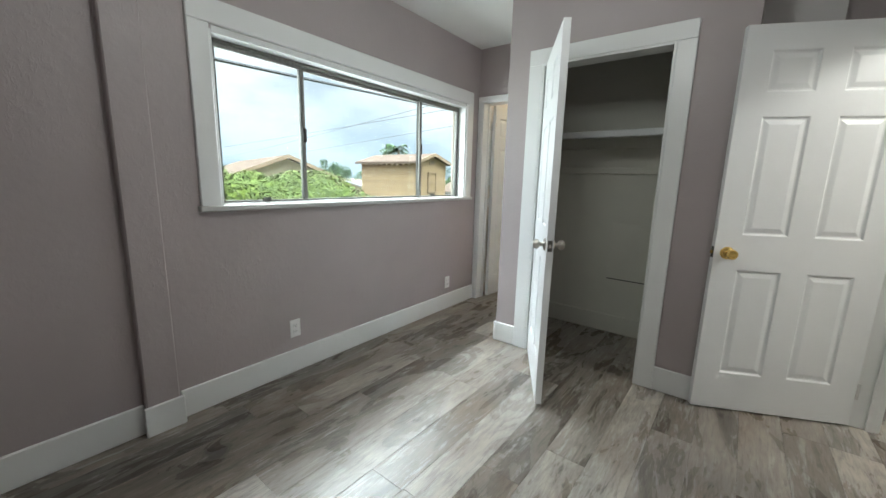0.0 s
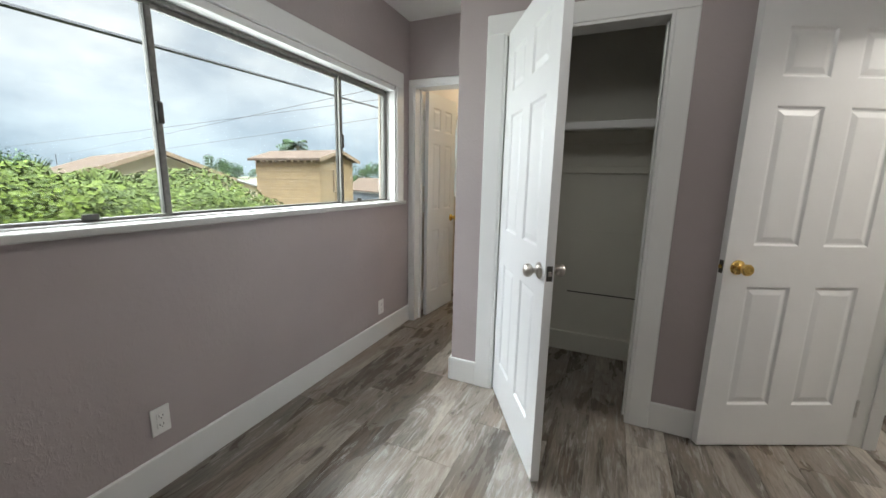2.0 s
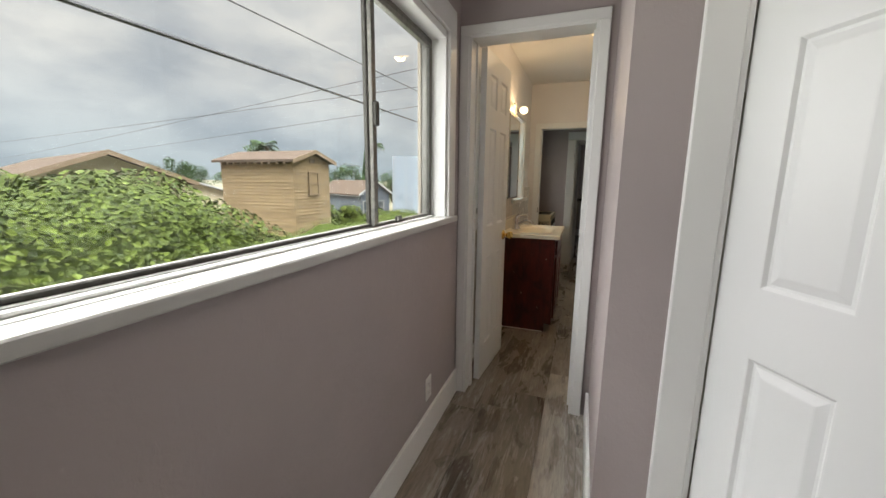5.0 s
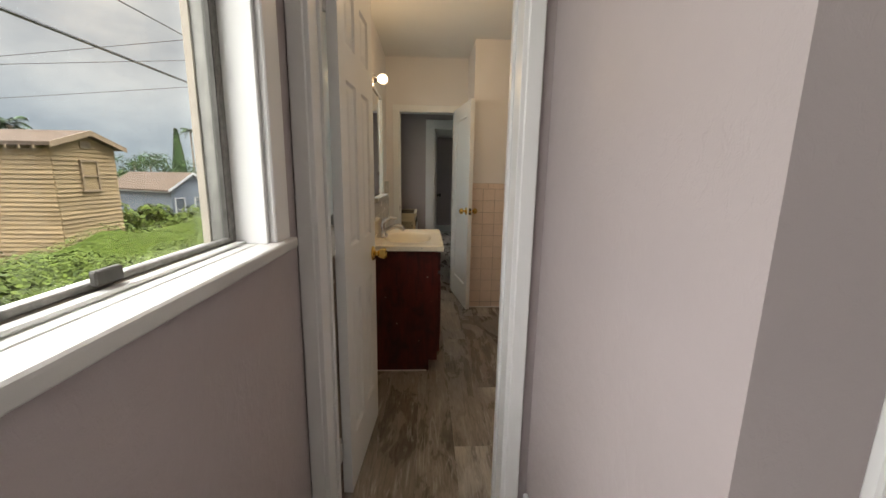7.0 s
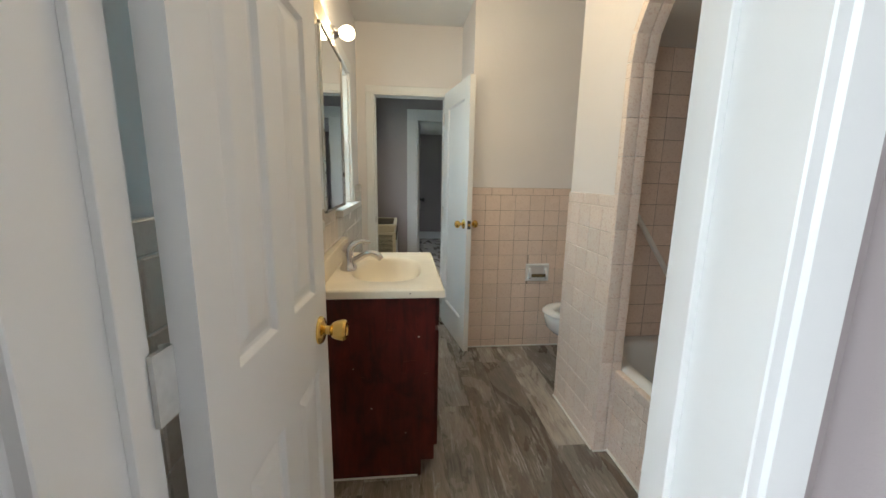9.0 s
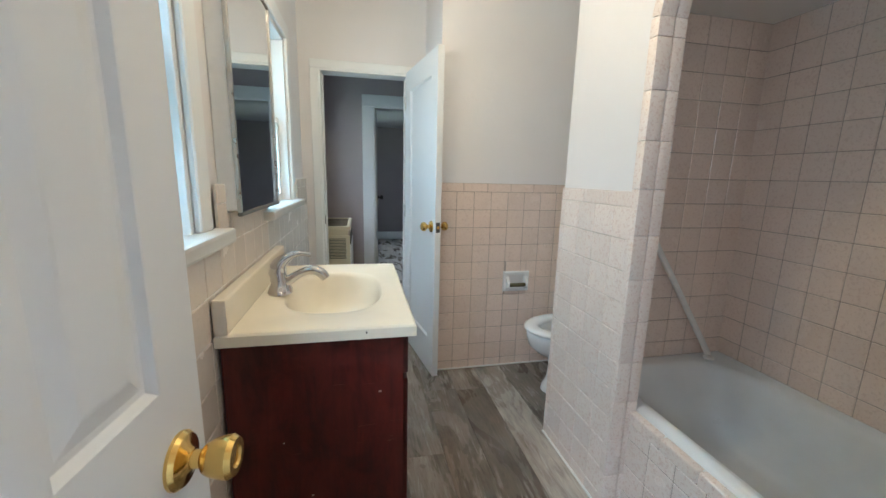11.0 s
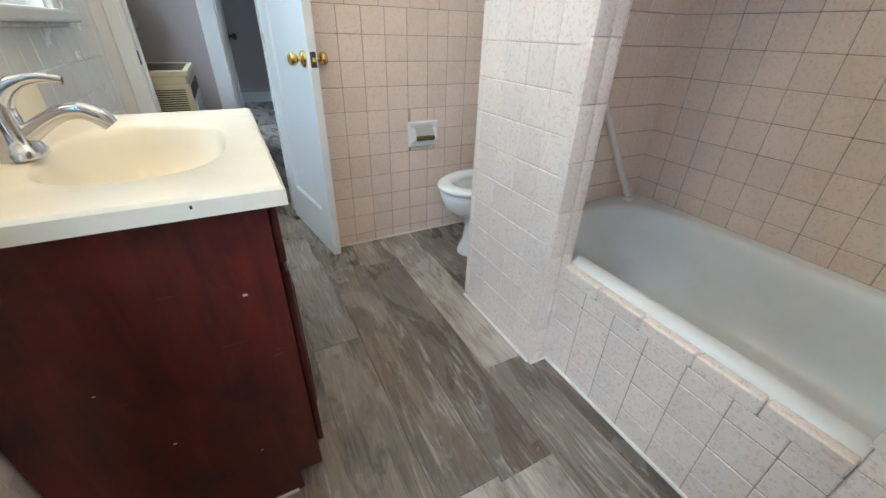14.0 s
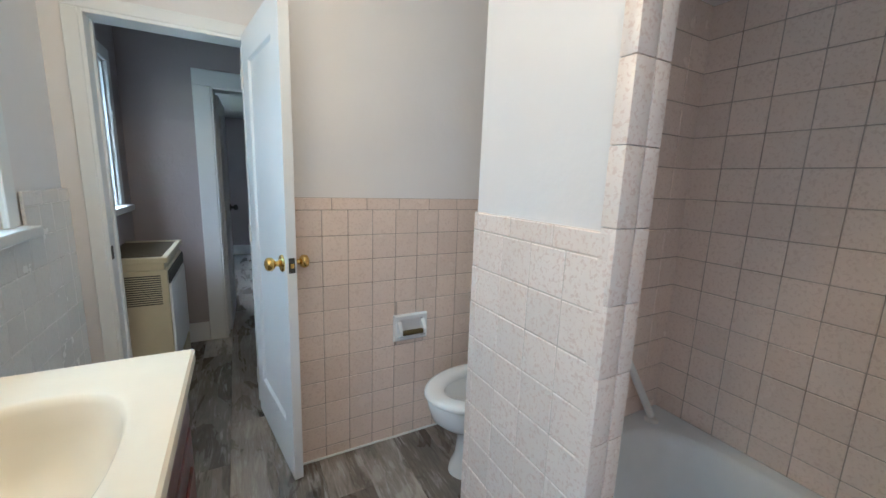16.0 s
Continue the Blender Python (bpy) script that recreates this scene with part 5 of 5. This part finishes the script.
def clump_tree(name, label, place, height, spread, count, seed, tall=1.0, bare=0.1, mat=None):
    r = random.Random(seed)
    root = thing(name, label, "tree", pose(*place))
    bm = bm_tube(bmesh.new(), [(0, 0, 0), (0.1, 0.05, height * 0.4), (0.0, 0.1, height * 0.8)], 0.2, 8, [0.25, 0.17, 0.06])
    for k in range(5):
        a = k * 1.26
        bm_tube(bm, [(0.05, 0.05, height * 0.4), (spread * 0.5 * math.cos(a), spread * 0.5 * math.sin(a), height * 0.7)], 0.06, 5, [0.08, 0.03])
    part("trunk", bm, TRUNK, root)
    vs, fs = [], []
    blobs = [(Vector((r.gauss(0, spread * 0.42), r.gauss(0, spread * 0.42), height * r.uniform(bare, 0.92))), spread * r.uniform(0.22, 0.45)) for _ in range(34)]
    for _ in range(count):
        c, rad = r.choice(blobs)
        d = Vector((r.gauss(0, 1), r.gauss(0, 1), r.gauss(0, 1) * tall)).normalized() * rad * r.uniform(0.6, 1.0)
        leaf_verts(c + d, d.normalized(), r.uniform(0.12, 0.26) * max(1.0, spread / 4), r, vs, fs)
    m2 = bpy.data.meshes.new("crown")
    m2.from_pydata(vs, [], fs)
    m2.materials.append(mat or TREE)
    o = new("crown", m2)
    o.parent = root
    return root


def along(az, dist, z=GZ):
    """A place at an azimuth west of north and a distance from the window."""
    return (-1.5 - dist * math.sin(radians(az)), 2.0 + dist * math.cos(radians(az)), z)


def cypress(place, height):
    r = random.Random(3)
    root = thing("cypress", "tall narrow dark cypress behind the houses", "tree", pose(*place))
    part("trunk", bm_tube(bmesh.new(), [(0, 0, 0), (0, 0, height * 0.9)], 0.15, 8, [0.2, 0.05]), TRUNK, root)
    vs, fs = [], []
    for _ in range(1500):
        h = r.uniform(0.08, 1.0)
        rad = 1.15 * (1 - h) ** 0.7 * min(1, h * 6) * r.uniform(0.75, 1.1)
        a = r.uniform(0, 6.283)
        d = Vector((math.cos(a), math.sin(a), 0.5))
        leaf_verts(Vector((rad * math.cos(a), rad * math.sin(a), h * height)), d.normalized(), r.uniform(0.3, 0.6), r, vs, fs)
    m2 = bpy.data.meshes.new("crown")
    m2.from_pydata(vs, [], fs)
    m2.materials.append(TREE)
    o = new("crown", m2)
    o.parent = root
    return root


def palm(place, height, size, seed, label):
    r = random.Random(seed)
    root = thing("palm_tree", label, "palm", pose(*place))
    part("trunk", bm_tube(bmesh.new(), [(0, 0, 0), (0.1, 0, height * 0.5), (0, 0.05, height)], 0.2, 8, [0.3, 0.2, 0.16]), TRUNK, root)
    vs, fs = [], []
    for k in range(26):
        a, up = r.uniform(0, 6.283), r.uniform(-0.3, 1.1)
        side = Vector((-math.sin(a), math.cos(a), 0))
        for q in range(1, 9):
            u = q / 8
            p = Vector((math.cos(a), math.sin(a), up)).normalized() * size * u + Vector((0, 0, height - 0.5 * size * u * u))
            for s in (-1, 1):
                k0 = len(vs)
                tip = p + side * s * size * 0.26 * (1 - 0.5 * u) - Vector((0, 0, 0.14 * size))
                vs += [p, p + Vector((math.cos(a), math.sin(a), 0)) * size * 0.12, tip]
                fs.append((k0, k0 + 1, k0 + 2))
    m2 = bpy.data.meshes.new("fronds")
    m2.from_pydata(vs, [], fs)
    m2.materials.append(TREE)
    o = new("fronds", m2)
    o.parent = root
    return root


cypress(along(31.6, 62), 9.9)
palm(along(30.2, 92), 12.6, 1.9, 1, "tall thin palm far behind the cottage")
palm(along(44.9, 46), 7.9, 2.4, 2, "bushy palm behind the tan outbuilding")
palm(along(50.0, 52), 5.0, 1.2, 4, "small palm behind the tan outbuilding")
for az, dist, h, s, sd in ((34.5, 60, 6.5, 3.2, 11), (36.0, 75, 7.0, 3.0, 12), (55.0, 70, 7.5, 2.4, 13), (58.0, 110, 7.5, 4.0, 14), (53.0, 100, 7.5, 4.0, 15), (61.5, 120, 9, 5.0, 16), (74.0, 60, 6.0, 5.0, 17), (79.0, 55, 6.4, 5.0, 18), (47.5, 120, 8, 5.0, 19), (28.0, 80, 6.0, 4, 20)):
    clump_tree("tree", "dark green tree far behind the roofs", along(az, dist), h, s, 7000, sd)
clump_tree("shrub", "low green shrub by the cottage fence", along(35.2, 25, GZ - 0.3), 3.2, 1.5, 6000, 31, 1.0, 0.0, VINE)
clump_tree("shrub", "low clipped hedge before the blue cottage", along(30.6, 25, GZ - 0.4), 2.7, 2.2, 7000, 32, 1.0, 0.0, VINE)
clump_tree("shrub", "low clipped hedge before the blue cottage", along(25.0, 25, GZ - 0.5), 2.6, 2.4, 7000, 33, 1.0, 0.0, VINE)



def sword_plant(place, size, seed):
    r = random.Random(seed)
    root = thing("yucca", "spiky green yucca rising out of the vines", "plant", pose(*place))
    part("stem", bm_tube(bmesh.new(), [(0, 0, -0.9), (0.02, 0, 0.05)], 0.05, 7), TRUNK, root)
    for _ in range(34):
        a, up = r.uniform(0, 6.283), r.uniform(0.35, 2.6)
        out = Vector((math.cos(a), math.sin(a), up)).normalized()
        side = out.cross(Vector((0, 0, 1))).normalized()
        b = bmesh.new()
        rings = []
        for u, wd in ((0.0, 0.020), (0.35, 0.026), (0.75, 0.016), (1.0, 0.002)):
            c = out * (size * u) - Vector((0, 0, 0.16 * size * u * u))
            keel = out.cross(side).normalized() * (wd * 0.35)
            rings.append([c - side * wd, c + keel, c + side * wd, c + keel * 0.4])
        bm_loft(b, rings, True, (True, True))
        part("blade", b, VINE, root)
    return root


sword_plant((-6.1, 2.65, 0.95), 0.62, 8)
sword_plant((-6.6, 3.55, 0.95), 0.50, 9)

CABLE = plain("black_cable", (0.02, 0.02, 0.022), 0.6)


def cable(a, b, sag, rad, label):
    p, q = Vector(a), Vector(b)
    pts = [p.lerp(q, i / 20) - Vector((0, 0, sag * 4 * (i / 20) * (1 - i / 20))) for i in range(21)]
    root = thing("cable", label, "cable")
    part("wire", bm_tube(bmesh.new(), pts, rad, 6), CABLE, root, "", True)
    for e in (p, q):                       # the pole that carries this end
        part("pole", bm_tube(bmesh.new(), [(e.x, e.y, GZ), (e.x, e.y, e.z + 0.3)], 0.08, 8), CABLE, root)
    return root


cable((-2.35, -12.4, 1.53), (-18.93, 60, 7.66), 0.0, 0.028, "thick black service cable crossing the sky")
cable((-10.66, -40, 4.84), (-5.1, 60, 4.41), 0.0, 0.014, "black utility cable crossing the sky")
cable((-152, 58.3, 6.0), (8, 9.5, 5.0), 0.3, 0.012, "thin utility cable crossing the sky")
cable((-177, 43, 5.8), (8, 13, 4.8), 0.35, 0.012, "thin utility cable crossing the sky")
cable((-157, 63.8, 5.1), (8, 12.5, 4.6), 0.4, 0.012, "thin utility cable crossing the sky")

# ---- floor planks and wall tiles ----
floor = structure("floor", bx(OUT, 3.0, -1.7, 11.5, -0.06, -0.004), GAP, "weathered grey wood-look vinyl plank floor", "floor")


def shared(name, bm, mat):
    me = finish(bm, name)
    me.materials.append(mat)
    return me


PW, PL = 0.181, 1.22
plank_me = shared("plank", bm_box(bmesh.new(), 0.0004, PW - 0.0004, 0.0004, PL - 0.0004, -0.004, 0.0, bevel=0.0008), PLANK)
rnd = random.Random(21)
pieces = []
x = -2.26
while x < 2.4:
    y = -1.7 - rnd.uniform(0, PL)
    while y < 11.4:
        if y + PL > -1.7 and not (x > 0.3 and y > 3.7 and y < 6.8) and not (x > 0.3 and y > 7.9):
            pieces.append((x, y))
        y += PL
    x += PW
for x, y in pieces:
    o = new("plank", plank_me)
    cut = max(0.0, -1.7 - y)
    o.location = (x, y + cut, 0)
    o.scale = (1, (PL - cut) / PL, 1)
    o.parent = floor

TS, TG = 0.108, 0.0026
TD = 0.010
tile_cache = {}


def tile_mesh(w, h, mat, axis):
    key = (round(w, 3), round(h, 3), mat.name, axis)
    if key not in tile_cache:
        b = bmesh.new()
        if axis == "x":
            bm_box(b, -TD / 2, TD / 2, -w / 2, w / 2, -h / 2, h / 2, bevel=0.0022)
        elif axis == "y":
            bm_box(b, -w / 2, w / 2, -TD / 2, TD / 2, -h / 2, h / 2, bevel=0.0022)
        else:
            bm_box(b, -w / 2, w / 2, -h / 2, h / 2, -TD / 2, TD / 2, bevel=0.0022)
        tile_cache[key] = shared("tile", b, mat)
    return tile_cache[key]


def tiled(name, label, axis, plane, side, u0, u1, z0, z1, mat, start="lo", cap=True, holes=(), grout=None, half=False):
    """A field of square tiles standing proud of a wall face, with its bed, and a row of narrow cap tiles on top."""
    root = thing(name, label, "tiled wall", None, "", "structure")
    a, b = sorted((plane, plane + side * 0.006))
    bed = walled(bmesh.new(), axis, a, b, u0, u1, z0, z1, holes)
    part("grout_bed", bed, grout or GROUT, root)
    step = TS + TG
    top = z1 - (0.052 if cap else 0)
    rows = []
    z = top
    if half:                               # a course of cut tiles under the cap
        rows.append((z - 0.06, z))
        z -= 0.06
    while z > z0 + 0.012:
        rows.append((max(z0, z - step), z))
        z -= step
    cols = []
    if start == "lo":
        u = u0
        while u < u1 - 0.008:
            cols.append((u, min(u1, u + step)))
            u += step
    else:
        u = u1
        while u > u0 + 0.008:
            cols.append((max(u0, u - step), u))
            u -= step
    if cap:
        rows.append((top, z1))
    rr = random.Random(len(name) * 7 + int(plane * 100))
    for k, (za, zb) in enumerate(rows):
        cc = cols
        if cap and k == len(rows) - 1:
            cc, u = [], u0
            while u < u1 - 0.008:
                cc.append((u, min(u1, u + 0.153)))
                u += 0.153
        for ua, ub in cc:
            boxes = [(ua, ub, za, zb)]
            for h in holes:
                nxt = []
                for qa, qb, ra, rb in boxes:
                    if qb <= h[0] or qa >= h[1] or rb <= h[2] or ra >= h[3]:
                        nxt.append((qa, qb, ra, rb))
                        continue
                    if qa < h[0]:
                        nxt.append((qa, h[0], ra, rb))
                    if qb > h[1]:
                        nxt.append((h[1], qb, ra, rb))
                    if ra < h[2]:
                        nxt.append((max(qa, h[0]), min(qb, h[1]), ra, h[2]))
                    if rb > h[3]:
                        nxt.append((max(qa, h[0]), min(qb, h[1]), h[3], rb))
                boxes = nxt
            for qa, qb, ra, rb in boxes:
                w, hh = qb - qa - TG, rb - ra - TG
                if w < 0.012 or hh < 0.012:
                    continue
                o = new("tile", tile_mesh(w, hh, mat, axis))
                p = plane + side * (0.0032 + rr.uniform(0.0, 0.0010))
                u, zc = (qa + qb) / 2, (ra + rb) / 2
                o.location = (p, u, zc) if axis == "x" else (u, p, zc)
                tilt = rr.uniform(-0.5, 0.5)
                o.rotation_euler = (0, radians(tilt), 0) if axis == "x" else (radians(tilt), 0, 0)
                o.parent = root
    return root


WT = 1.215
tiled("wainscot_toilet", "pink flecked square tile wainscot with a caulked base", "y", TY, -1, -1.25, 0.05, 0.0, WT, TILE, "lo", holes=[(-0.797, -0.657, 0.535, 0.645)])
tiled("wainscot_pillar", "pale flecked square tile wainscot on the arch wall", "x", AX0, -1, A1, 5.425, 0.0, WT, TILE_PALE, "lo", True, (), GROUT_PALE)
tiled("wainscot_pillar_near", "pale flecked square tiles on the near arch wall", "x", AX0, -1, BY + 0.01, A0, 0.0, 1.90, TILE_PALE, "hi", False, (), GROUT_PALE)
tiled("wainscot_pillar_back", "pale flecked tiles on the back of the arch wall", "y", 5.42, 1, AX0, 0.05, 0.0, WT, TILE_PALE)
tiled("wainscot_west", "painted-over square tile wainscot on the window wall", "x", BX + 0.012, 1, 5.5, DY, 0.0, WT, TILE_PAINT, "lo", True,
      [(BW2[0] - 0.105, BW2[1] + 0.105, 1.062, 2.0), (4.885, 5.59, 0.0, 0.92)], GROUT_W)
tiled("wainscot_vanity", "cream beige square tile wainscot behind the vanity", "x", BX + 0.012, 1, BY + 0.01, 5.5, 0.0, WT, TILE_BEIGE, "lo", True,
      [(BW1[0] - 0.105, BW1[1] + 0.105, 1.062, 2.0), (5.035, 5.49, 1.135, 2.0), (4.885, 5.59, 0.0, 0.92)], GROUT_W)
tiled("tub_apron", "pale flecked tiles on the tub apron", "x", X0 - 0.004, -1, A0, A1, 0.0, RZ - 0.046, TILE_PALE, "hi", False, (), GROUT, True)
cap = thing("apron_cap", "pale bullnose tiles capping the tub apron", "tile edging", None, "", "structure")
cap_me = shared("cap_tile", bm_box(bmesh.new(), -0.018, 0.014, -0.0742, 0.0742, -0.024, 0.024, bevel=0.009, segs=3), TILE_PALE)
for i in range(5):
    o = new("cap_tile", cap_me)
    o.location = (X0 + 0.0005, A0 + 0.0755 + i * 0.1497, RZ - 0.021)
    o.parent = cap

tiled("alcove_back", "pink flecked square tiles behind the tub", "x", 0.05, -1, 3.87, 5.32, RZ, 1.93, TILE, "hi", False)
tiled("alcove_end", "pink flecked square tiles at the end of the tub", "y", 5.32, -1, AX1, 0.05, RZ, 1.93, TILE, "hi", False)
tiled("alcove_near", "pink flecked square tiles at the near end of the tub", "y", 3.87, 1, AX1, 0.05, RZ, 1.93, TILE, "hi", False)

# rounded edge tiles round the arch opening, two files: on the face's edge and in the reveal
edge = thing("arch_edge_tiles", "pale bullnose tiles lining the arch edge", "tile edging", None, "", "structure")


def arch_path():
    pts = []
    z = 0.0
    while z < SPRING:
        pts.append((A1, z))
        z += 0.153
    for i in range(11):
        f = i / 10
        y = A1 - (A1 - A0) * (1 - math.cos(math.pi * f)) / 2
        pts.append((y, arch_height(y)))
    z = SPRING - 0.153
    while z > 0.4:
        pts.append((A0, z))
        z -= 0.153
    return pts


pts = arch_path()
for (ya, za), (yb, zb) in zip(pts, pts[1:]):
    d = Vector((0, yb - ya, zb - za))
    if d.length < 0.02:
        continue
    L = d.length - 0.0015
    d.normalize()
    nrm = Vector((0, d.z, -d.y))          # away from the opening
    mid = Vector((0, (ya + yb) / 2, (za + zb) / 2))
    for lo_x, hi_x, offs in ((AX0 - 0.0085, AX0 + 0.045, 0), (AX0 + 0.048, AX1 + 0.006, 1)):
        b = bmesh.new()
        bm_box(b, lo_x, hi_x, -L / 2, L / 2, -0.008, 0.0 if offs else 0.028, bevel=0.0022, segs=2)
        me = finish(b, "edge_tile", True, 40)
        me.materials.append(TILE_PALE)
        o = new("edge_tile", me)
        side = Vector((1, 0, 0))
        m = Matrix((side, d, nrm)).transposed().to_4x4()
        o.matrix_world = Matrix.Translation(mid) @ m
        o.parent = edge

for nm, a in (("caulk_line", (-1.25, 0.04, TY - 0.018, TY - 0.008, 0, 0.010)), ("caulk_line", (AX0 - 0.018, AX0 - 0.008, A1, 5.42, 0, 0.010)),
              ("caulk_line", (X0 - 0.024, X0 - 0.012, A0, A1, 0, 0.010)), ("caulk_line", (AX0 - 0.012, X0 - 0.014, A1 - 0.016, A1 - 0.008, 0, 0.010))):
    structure("trim_caulk", bx(*a, bevel=0.003), CAULK, "white caulk line at the tile base", "caulk")
